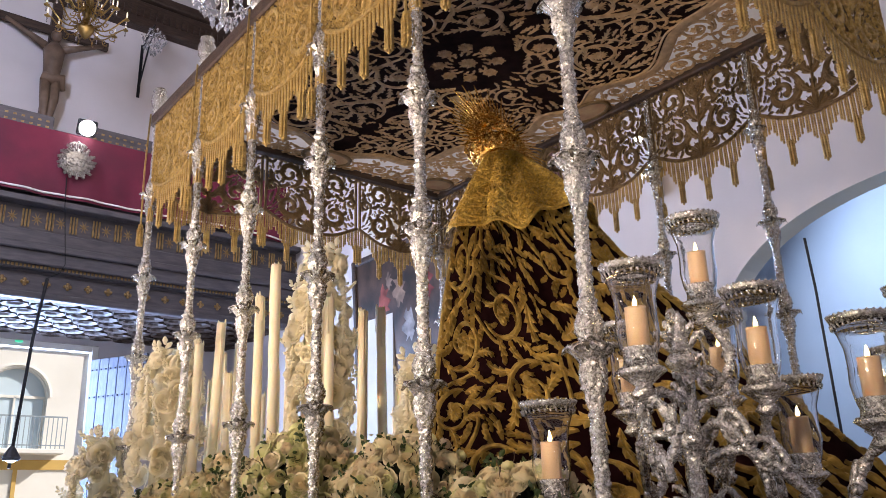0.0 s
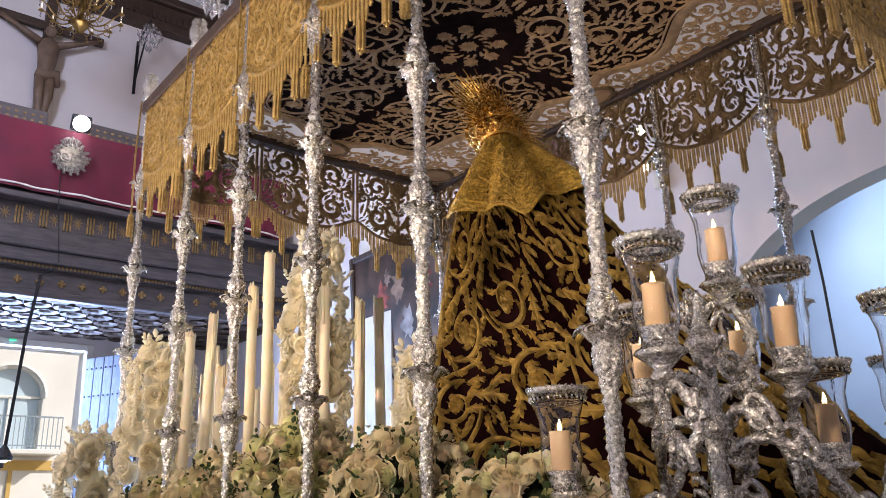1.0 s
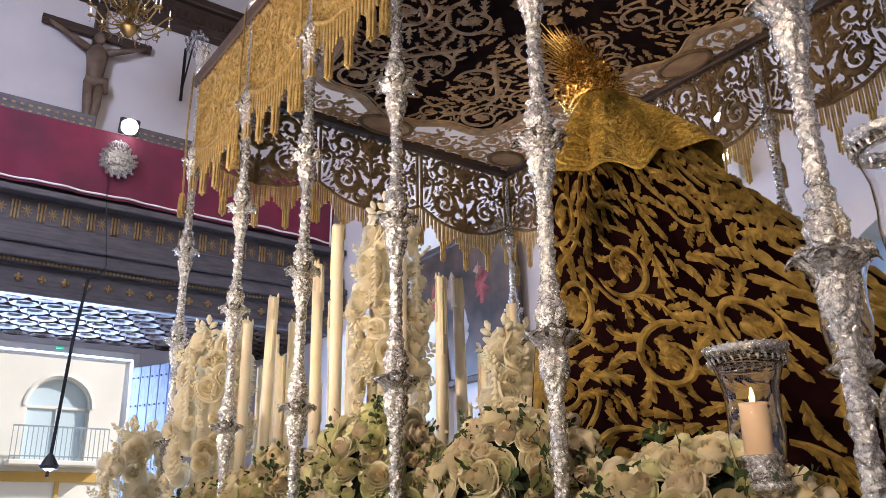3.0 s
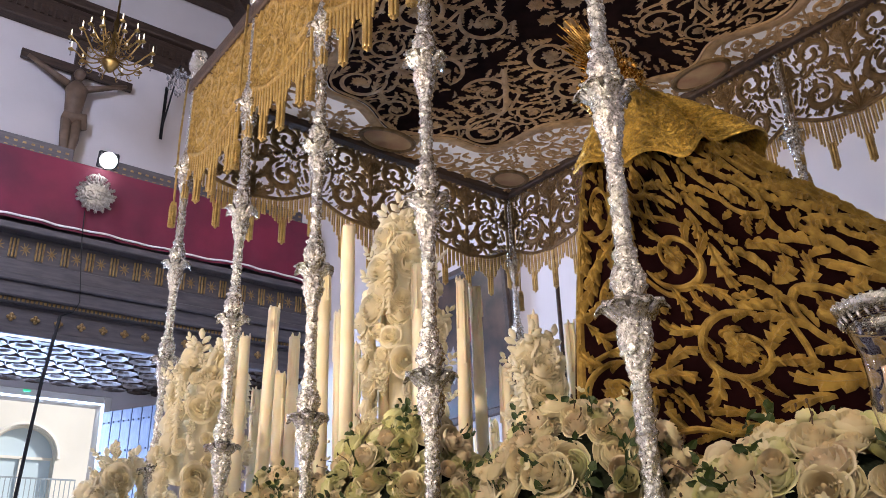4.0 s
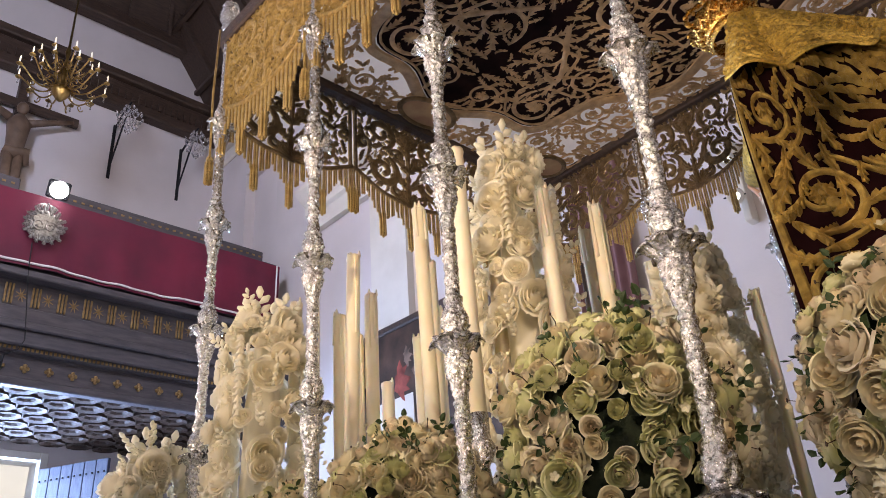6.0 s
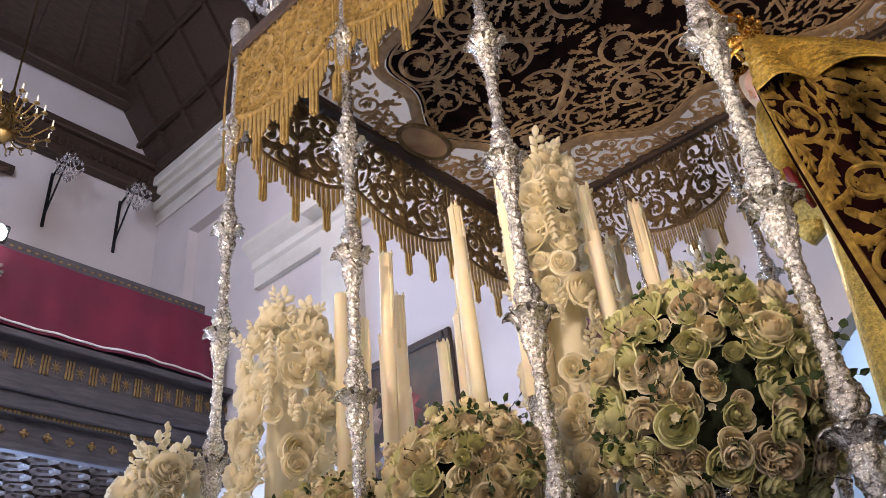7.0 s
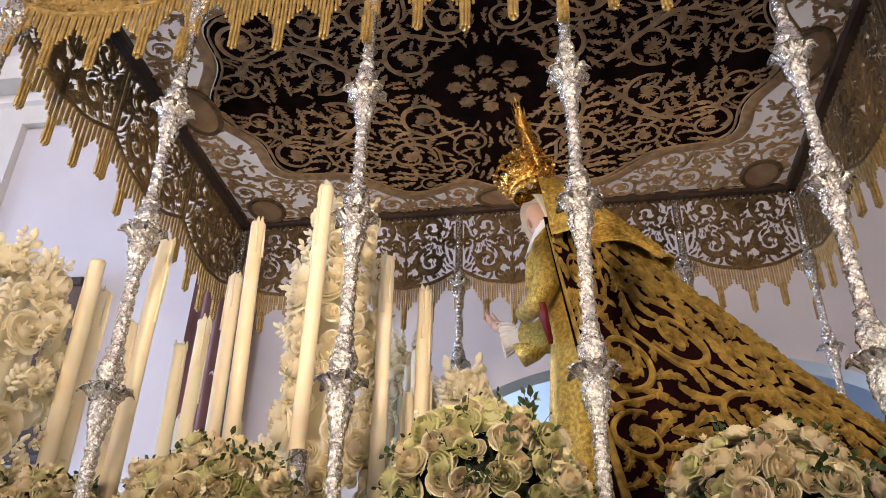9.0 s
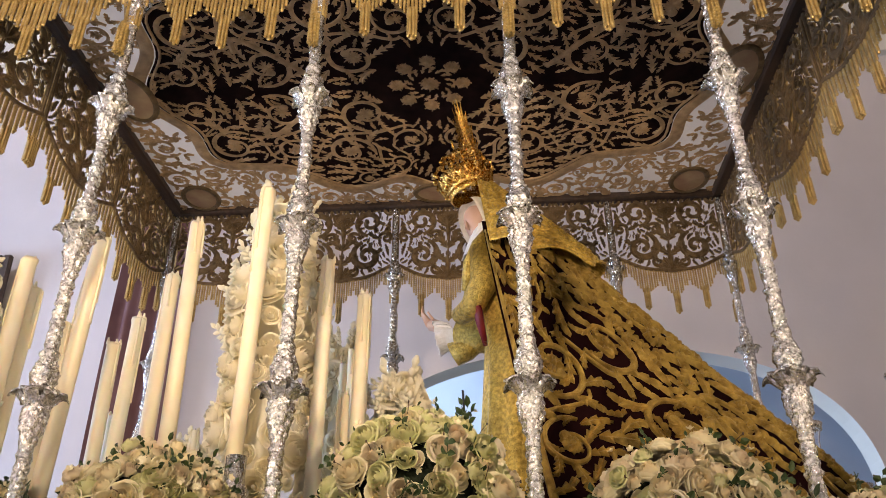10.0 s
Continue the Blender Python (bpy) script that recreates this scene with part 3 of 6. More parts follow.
def embroidery(w, hgt, radius, seed, thick=0.010, mirror=True, inside=None, fill=1.0, lush=1.0, stem=1.0):
    """Scrolls packed over a panel w by hgt; returns a Geo in u, v, height."""
    rnd = random.Random(seed)
    g = Geo()
    circles = []
    half = w / 2 if mirror else w
    for R in (radius, radius * 0.78, radius * 0.6, radius * 0.45):
        for _ in range(int(260 * fill)):
            x, y = rnd.uniform(R * 0.9, half - R * 0.75), rnd.uniform(R * 0.95, hgt - R * 0.95)
            if half < R * 1.7:
                x = half / 2
            if inside and not inside(x, y, R):
                continue
            if all(math.hypot(x - cx, y - cy) > (R + cr) * 1.06 for cx, cy, cr in circles):
                circles.append((x, y, R))
    one = Geo()
    for i, (x, y, R) in enumerate(circles):
        way = 1 if rnd.random() < 0.5 else -1
        volute(one, x, y, R, rnd.uniform(0, 6.28), way, R * 0.10 * stem, thick, rnd, flower=R > radius * 0.5, leaves=7 if R > radius * 0.7 else 5, lush=lush)
    # stems between neighbours
    for i, (x, y, R) in enumerate(circles):
        near = sorted(circles, key=lambda c: math.hypot(c[0] - x, c[1] - y))[1:3]
        for cx, cy, cr in near:
            d = math.hypot(cx - x, cy - y)
            if d > (R + cr) * 1.5 or cx < x:
                continue
            sgn = rnd.choice((-1, 1))
            a = math.atan2(cy - y, cx - x)
            p0 = (x + R * math.cos(a + sgn * 0.9), y + R * math.sin(a + sgn * 0.9))
            p1 = (cx - cr * math.cos(a + sgn * 0.9), cy - cr * math.sin(a + sgn * 0.9))
            pts = []
            for k in range(7):
                s = k / 6
                e = sgn * 0.12 * d * math.sin(2 * math.pi * s)
                pts.append((p0[0] + (p1[0] - p0[0]) * s - math.sin(a) * e, p0[1] + (p1[1] - p0[1]) * s + math.cos(a) * e))
            ribbon(one, pts, [R * 0.07] * 7, thick * 0.9)
    # leaves in the gaps
    for _ in range(int(fill * 5.0 * half * hgt / (radius * radius))):
        x, y = rnd.uniform(0.02, half), rnd.uniform(0.02, hgt - 0.02)
        if inside and not inside(x, y, radius * 0.25):
            continue
        if all(math.hypot(x - cx, y - cy) > cr * 0.98 for cx, cy, cr in circles):
            leaf(one, x, y, rnd.uniform(0, 6.28), lush * radius * rnd.uniform(0.4, 0.62), lush * radius * 0.13, thick * 0.9, rnd.uniform(-1.6, 1.6), 3)
    g.add(one.v, one.f)
    if mirror:
        g.add([(w - p[0], p[1], p[2]) for p in one.v], [f[::-1] for f in one.f])
    return g


def vine_work(w, hgt, radii, seed, h, inside=None, frond=(0.10, 0.20), stem=0.075, cell=0.011, tries=5000, block=()):
    """Flowing scrollwork: packed spirals with flowers, long serrated fronds springing from them, and free fronds laid only where ground is left."""
    rnd = random.Random(seed)
    g = Geo()
    taken = set()

    def spot(x, y):
        return (int(x / cell), int(y / cell))

    def sweep(x, y, a, length, width, curl, n=14):
        out = []
        for i in range(n):
            q = i / (n - 1)
            b = width * math.sin(math.pi * (0.1 + 0.88 * q)) ** 0.75
            for e in (-0.9, -0.45, 0, 0.45, 0.9):
                out.append((x - math.sin(a) * b * e, y + math.cos(a) * b * e))
            x += math.cos(a) * length / (n - 1)
            y += math.sin(a) * length / (n - 1)
            a += curl / (n - 1) * (0.3 + 1.7 * q)
        return out

    def put(x, y, a, length, width, curl, lobes, free):
        pts = sweep(x, y, a, length, width, curl)
        if any(p[0] < 0.01 or p[0] > w - 0.005 or p[1] < 0.01 or p[1] > hgt - 0.01 for p in pts):
            return False
        if inside and not all(inside(p[0], p[1], 0.0) for p in pts[::9]):
            return False
        if sum(spot(*p) in taken for p in pts[10:]) > free * len(pts):
            return False
        taken.update(spot(*p) for p in pts)
        leaf(g, x, y, a, length, width, h * rnd.uniform(0.75, 1.2), curl, lobes)
        return True
    taken.update(spot(p[0], p[1]) for p in block)
    circles = []
    for R in radii:
        for _ in range(300):
            x, y = rnd.uniform(R, w - R), rnd.uniform(R, hgt - R)
            if (not inside or inside(x, y, R)) and all(math.hypot(x - cx, y - cy) > (R + cr) * 1.18 for cx, cy, cr in circles):
                circles.append((x, y, R))
    for x, y, R in circles:
        way, a0 = rnd.choice((-1, 1)), rnd.uniform(0, 6.28)
        for px, py in scroll(g, x, y, R, a0, way, R * stem, h * 0.8, 1.15, 0.30):
            taken.update(spot(px + dx, py + dy) for dx in (-0.5 * cell, 0.5 * cell) for dy in (-0.5 * cell, 0.5 * cell))
        rosette(g, x, y, R * 0.36, h, rnd.choice((5, 6, 7)), a0)
        taken.update(spot(x + R * 0.3 * k / 3, y + R * 0.3 * m / 3) for k in range(-3, 4) for m in range(-3, 4))
        for k in range(9):
            q = (k + 0.2) / 9 * 0.8
            a = a0 + way * 1.15 * 2 * math.pi * q
            r = R * (1 - 0.70 * q ** 0.85)
            out = 1 if k % 3 else -1
            L = R * rnd.uniform(0.75, 1.15) * (1 if out > 0 else 0.5)
            put(x + r * math.cos(a), y + r * math.sin(a), a + way * (math.pi / 2 - out * rnd.uniform(0.4, 0.8)), L, L * rnd.uniform(0.14, 0.18), -way * out * rnd.uniform(0.5, 1.5), 4, 0.30)
    for x, y, R in circles:
        for cx, cy, cr in sorted(circles, key=lambda c: math.hypot(c[0] - x, c[1] - y))[1:3]:
            d, a = math.hypot(cx - x, cy - y), math.atan2(cy - y, cx - x)
            if cx < x or d > (R + cr) * 1.6:
                continue
            e = rnd.choice((-0.9, 0.9))
            p, q = Vector((x + R * math.cos(a + e), y + R * math.sin(a + e))), Vector((cx - cr * math.cos(a + e), cy - cr * math.sin(a + e)))
            pts = [tuple(p.lerp(q, k / 8) + Vector((-math.sin(a), math.cos(a))) * e * 0.12 * d * math.sin(math.pi * k / 4)) for k in range(9)]
            ribbon(g, pts, [R * stem * 0.8] * 9, h * 0.7)
            taken.update(spot(*v) for v in pts)
    for k in range(tries):
        x, y = rnd.uniform(0, w), rnd.uniform(0, hgt)
        if spot(x, y) in taken:
            continue
        L = rnd.uniform(*frond) * (1 if k < tries * 0.5 else 0.55)
        a = 2.2 * math.sin(2.1 * x + 1.3 * y) + 1.6 * math.sin(3.7 * y - 1.1 * x) + rnd.uniform(-0.6, 0.6) - 1.2
        put(x, y, a, L, L * rnd.uniform(0.13, 0.19), rnd.uniform(-1.7, 1.7), 4 if L > 0.6 * frond[1] else 3, 0.05)
    return g


def mapped(flat, fn):
    """Lays u, v, height points on a surface fn(u, v) -> (point, normal)."""
    g = Geo()
    out = []
    for u, v, h in flat.v:
        p, n = fn(u, v)
        out.append(tuple(p + n * h))
    return g.add(out, flat.f)


# ---- canopy poles ----
NODES = (1.68, 2.225, 2.765, 3.275, 3.83)


def pole_mesh():
    rows = []
    z = DECK
    top = 4.42
    while z < top:
        r = 0.0202
        kind = 0
        for c in NODES:
            d = z - c
            if -0.15 < d <= -0.115:
                r, kind = 0.0215 + 0.005 * (d + 0.15) / 0.035, 1
            elif -0.115 < d <= -0.022:
                r, kind = 0.0265 + 0.0080 * math.sin(math.pi * (d + 0.125) / 0.11), 1
            elif -0.022 < d <= 0.0:
                r, kind = 0.032, 0
            elif 0.0 < d <= 0.010:
                r, kind = 0.024, 0
            elif 0.010 < d <= 0.085:
                r, kind = 0.026 + 0.0105 * math.sin(math.pi * (d - 0.010) / 0.082), 1
            elif 0.085 < d <= 0.13:
                r, kind = 0.0225 + 0.006 * (1 - (d - 0.085) / 0.045), 3
        rows.append((r, z, kind))
        z += 0.0050
    g = Geo()
    kinds = [k for _, _, k in rows]

    def wave(a, i, r, z):
        k = kinds[i]
        if k == 1:
            # upright acanthus leaves with ribs
            lobe = abs(math.sin(3 * a + 0.5 * math.sin(60 * z)))
            return 0.84 + 0.26 * lobe ** 0.6 + 0.10 * math.sin(6 * a + 40 * z) * math.sin(z * 210) + 0.07 * math.sin(18 * a + z * 120)
        # chased scrollwork and garlands winding up the tube
        twist = math.sin(3 * a + 70 * z) * math.sin(165 * z + 1.1 * math.sin(2 * a))
        leafy = abs(math.sin(2 * a - 55 * z)) ** 0.5 * abs(math.sin(95 * z + a))
        fine = math.sin(11 * a + 240 * z) * math.sin(190 * z - 4 * a)
        return 0.90 + 0.12 * twist + 0.20 * leafy ** 1.5 + 0.07 * fine + (0.16 if (z % 0.13) < 0.010 else 0)
    g.lathe([(r, z) for r, z, _ in rows], 36, wave=wave)
    return g.mesh("pole_shaft", SILVER, True)


def collar_mesh():
    """A leafy dish round a pole's knot: six lobes that curl over, veined, in one piece."""
    prof = [(0.024, -0.062), (0.030, -0.052), (0.029, -0.044), (0.040, -0.034), (0.052, -0.022), (0.062, -0.010), (0.072, -0.002), (0.078, -0.006), (0.076, 0.002), (0.066, 0.004), (0.054, -0.006), (0.036, -0.014), (0.022, -0.016)]
    g = Geo()

    def wave(a, i, r, z):
        out = max(0.0, (r - 0.034) / 0.044)
        lobe = abs(math.cos(3 * a)) ** 0.45
        return 1 - 0.55 * out * (1 - lobe) + 0.05 * out * math.sin(18 * a) + 0.05 * math.sin(12 * a + i) * (i < 6)
    g.lathe(prof, 72, wave=wave)
    g.v = [(x, y, z - 0.016 * max(0.0, (math.hypot(x, y) - 0.055) / 0.020) * abs(math.cos(3 * math.atan2(y, x))) ** 6 + 0.004 * math.cos(3 * math.atan2(y, x)) ** 2) for x, y, z in g.v]
    return g.mesh("collar", SILVER, True)


def finial_mesh():
    g = Geo()
    g.lathe([(0.024, 0), (0.040, 0.015), (0.030, 0.03), (0.045, 0.06), (0.049, 0.09), (0.047, 0.13), (0.034, 0.15), (0.042, 0.165), (0.036, 0.18), (0.014, 0.195)], 16,
            wave=lambda a, i, r, z: 1 + 0.10 * abs(math.sin(4 * a)))
    return g.mesh("finial", SILVER, True)


def strand(g, x, y, z, length, r=0.0076, seg=6, pitch=0.0152):
    """A hanging string of round gold beads."""
    n = max(2, int(length / pitch))
    prof = []
    for i in range(n):
        zz = -n * pitch + i * pitch
        prof += [(r * 0.42, zz), (r * 0.92, zz + pitch * 0.28), (r * 0.96, zz + pitch * 0.66)]
    prof.append((r * 0.42, 0))
    g.lathe(prof, seg, (x, y, z), cap=False)


def tassel_geo(length=0.12, r=0.02):
    g = Geo()
    g.lathe([(0.004, 0.0), (r * 0.6, -0.006), (r * 0.75, -0.02), (r * 0.5, -0.034)], 8)
    for k in range(7):
        a = 2 * math.pi * k / 7
        strand(g, r * 0.62 * math.cos(a), r * 0.62 * math.sin(a), -0.03, length * (0.94 + 0.06 * (k % 2)))
    strand(g, 0, 0, -0.03, length)
    return g


# ---- canopy valances: panel hanging in the x, z plane, outside towards -y ----
PANEL_W = 0.70


def valance_outline(x, w):
    """Depth of the cloth below its top: shallow at the poles, two lobes and a cusp at the middle."""
    s = abs(2 * x / w - 1)
    return 0.505 + 0.125 * (1 - s) ** 0.8 + 0.022 * math.sin(math.pi * s) ** 2


def scroll(g, x, y, R, a0, way, w, h, turns=1.3, inner=0.22):
    """A C-scroll that winds inward and ends in a bud."""
    pts, ws = [], []
    n = 26
    for i in range(n):
        s = i / (n - 1)
        a = a0 + way * turns * 2 * math.pi * s
        r = R * (1 - (1 - inner) * s ** 0.85)
        pts.append((x + r * math.cos(a), y + r * math.sin(a)))
        ws.append(w * (0.55 + 0.75 * math.sin(math.pi * min(1, s * 1.5)) * (1 - s) + 0.25 * s))
    ribbon(g, pts, ws, h)
    g.lathe([(R * 0.17, 0), (R * 0.15, h), (R * 0.05, h * 1.3)], 8, (*pts[-1], 0))
    return pts


def valance_meshes(w, seed, filled):
    """One openwork panel: pairs of acanthus C-scrolls about a middle stem, wide leaf, flower and hem."""
    H = 0.70
    rnd = random.Random(seed)
    flat = Geo()
    t = 0.010
    c = w / 2
    for s in (-1, 1):
        def px(d):
            return c + s * d
        way = s
        # great lower scrolls, with leaves springing outward and inward
        for (d, y, R, a0, wy, wd, tn) in ((0.165, 0.265, 0.108, 1.9, 1, 0.021, 1.35), (0.175, 0.515, 0.100, -1.7, -1, 0.018, 1.3), (0.288, 0.395, 0.050, 3.0, -1, 0.012, 1.1), (0.070, 0.398, 0.046, 0.3, 1, 0.011, 1.1), (0.062, 0.605, 0.044, 2.6, 1, 0.010, 1.1), (0.300, 0.615, 0.044, 0.2, -1, 0.010, 1.1), (0.075, 0.150, 0.040, 1.2, -1, 0.010, 1.1)):
            a = a0 if s > 0 else math.pi - a0
            scroll(flat, px(d), y, R, a, wy * way, wd, t, tn)
            m = 7 if R > 0.09 else 3
            for k in range(m):
                q = (k + 0.2) / m * 0.72
                b = a + wy * way * tn * 2 * math.pi * q
                r = R * (1 - 0.78 * q ** 0.85)
                out = 1 if k % 3 != 1 else -1
                leaf(flat, px(d) + r * math.cos(b), y + r * math.sin(b), b + wy * way * (math.pi / 2 - out * 0.65), R * rnd.uniform(0.48, 0.66), R * rnd.uniform(0.15, 0.20), t, -wy * way * out * rnd.uniform(0.8, 1.5), 2)
        leaf(flat, c, 0.31, math.pi / 2 - s * 0.75, 0.15, 0.028, t, s * 1.3, 3)
        leaf(flat, c, 0.20, math.pi / 2 - s * 0.95, 0.12, 0.024, t, s * 1.0, 3)
        leaf(flat, c, 0.47, math.pi / 2 - s * 0.9, 0.13, 0.024, t, s * 1.2, 3)
        leaf(flat, px(0.31), 0.52, -math.pi / 2 - s * 0.3, 0.13, 0.022, t, s * 0.9, 3)
        leaf(flat, px(0.24), 0.395, math.pi / 2 + s * 1.2, 0.09, 0.018, t, -s, 2)
        ribbon(flat, [(px(0.334), y) for y in np.linspace(0.19, 0.68, 14)], [0.008] * 14, t)
    ribbon(flat, [(c + 0.004 * math.sin(9 * q), 0.08 + 0.58 * q) for q in np.linspace(0, 1, 16)], [0.011 + 0.006 * math.sin(12 * q) for q in np.linspace(0, 1, 16)], t)
    rosette(flat, c, 0.545, 0.052, t, 8)
    for k in range(-3, 4):
        leaf(flat, c, 0.09, math.pi / 2 - k * 0.40, 0.115 - 0.01 * abs(k), 0.017, t, -k * 0.2, 2)
    hem = [(x, H - valance_outline(x, w) + 0.010) for x in np.linspace(0.006, w - 0.006, 44)]
    ribbon(flat, hem, [0.012] * 44, t)
    ribbon(flat, [(x, H - 0.025) for x in np.linspace(0, w, 20)], [0.025] * 20, t)
    half = vine_work(w / 2, H, (), seed, t * 0.8, lambda x, y, R: H - valance_outline(x, w) + 0.02 < y < H - 0.05, (0.045, 0.10), 0.075, 0.008, 1500, flat.v)
    flat.add(half.v, half.f)
    flat.add([(w - u, v, hh) for u, v, hh in half.v], [f[::-1] for f in half.f])
    # the same pattern facing inward, in the thread coloured as if backlit
    face = Geo().add([(u, 0.002 + hh, v - H) for u, v, hh in flat.v], [f[::-1] for f in flat.f]).mesh("embroidery", GOLD_SHADED, False)
    outer = Geo().add([(u, -0.002 - 1.5 * hh, v - H) for u, v, hh in flat.v], flat.f)
    # the outside is filled with finer gold thread between the scrolls
    fine = Geo() if not filled else embroidery(w, H, 0.050, seed + 50, 0.008, True, lambda x, y, R: y - R > H - valance_outline(x, w) and y + R < H - 0.03, 1.4, 1.2)
    outer.add([(u, -0.004 - hh, v - H) for u, v, hh in fine.v], fine.f)
    outer = outer.mesh("gold_embroidery", GOLD, False)
    # beaded fringe: a netted band, then strings cut to points that end in tassels
    g = Geo()
    n = int(w / 0.0148)
    for i in range(n):
        x = (i + 0.5) * w / n
        q = (x / w * 4 + 0.5) % 1.0
        L = 0.085 + 0.115 * (1 - abs(2 * q - 1)) ** 1.1 + (0.0 if i % 2 else 0.008)
        strand(g, x, -0.004 + 0.005 * (i % 2), -valance_outline(x, w) + 0.004, L)
    for k in range(5):
        x = min(max(k / 4 * w, 0.012), w - 0.012)
        for j in range(7):
            a = 2 * math.pi * j / 6
            e = 0.0 if j == 6 else 0.0135
            strand(g, x + e * math.cos(a), -0.004 + e * math.sin(a), -valance_outline(x, w) - 0.13, 0.140 + (0.016 if j == 6 else 0.0))
    return face, outer, g.mesh("fringe", FRINGE_GOLD, True)


def canopy():
    shaft, collar, finial = pole_mesh(), collar_mesh(), finial_mesh()
    # dark disc put in for the shade under and between the collar's lobes
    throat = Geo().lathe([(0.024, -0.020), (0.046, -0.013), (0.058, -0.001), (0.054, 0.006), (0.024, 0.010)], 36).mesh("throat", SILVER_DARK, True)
    cord = Geo()
    cord.tube([(-0.05, 0, 4.40), (-0.055, 0.01, 4.0), (-0.05, 0.0, 3.62)], 0.006, 6)
    cord = cord.mesh("cord", GOLD, True)
    tass = tassel_geo(0.13, 0.024).mesh("tassel", GOLD, False)
    first = thing("canopy_pole", "tall chased silver canopy pole with leafy knots", "pole", (XN, POLE_Y[0], 0), "canopy poles")
    part("shaft", shaft, SILVER, first)
    for z in NODES:
        co = part("collar", collar, SILVER, first, "leafy silver collar", at=pose(0, 0, z))
        part("throat", throat, SILVER_DARK, co, "dark disc for the shaded gap in the collar")
    part("finial", finial, SILVER, first, at=pose(0, 0, 4.42))
    part("cord", cord, GOLD, first, "twisted gold cord")
    part("tassel", tass, GOLD, first, "beaded gold tassel", at=pose(-0.05, 0, 3.62))
    for i, y in enumerate(POLE_Y):
        for x in (XN, XF):
            if (x, i) == (XN, 0):
                continue
            copy_thing(first, pose(x, y, 0, 0, 0, 0 if x == XN else 180))
    # valances
    closed, pierced = valance_meshes(PANEL_W, 11, True), valance_meshes(PANEL_W, 23, False)
    ztop = 4.42
    k = 0
    spans = []
    for a, b in zip(POLE_Y[:-1], POLE_Y[1:]):
        spans.append((pose(XN, b, ztop, 0, 0, -90), b - a))
        spans.append((pose(XF, a, ztop, 0, 0, 90), b - a))
    W = XF - XN
    for i in range(3):
        spans.append((pose(XN + W * i / 3, POLE_Y[0] - 0.03, ztop, 0, 0, 0), W / 3))
        spans.append((pose(XF - W * i / 3, POLE_Y[-1] + 0.03, ztop, 0, 0, 180), W / 3))
    for m, w in spans:
        k += 1
        f, o, fr = closed if abs(m.translation.x - XN) < 0.01 and k % 2 and k < 11 else pierced
        t = thing("canopy_valance", "openwork gold-embroidered canopy valance with beaded gold fringe", "valance", m @ Matrix.Diagonal((w / PANEL_W, 1, 1, 1)), "canopy valances")
        part("embroidery", f, GOLD_SHADED, t)
        part("gold_embroidery", o, GOLD, t)
        part("fringe", fr, GOLD, t, "beaded gold fringe with points")


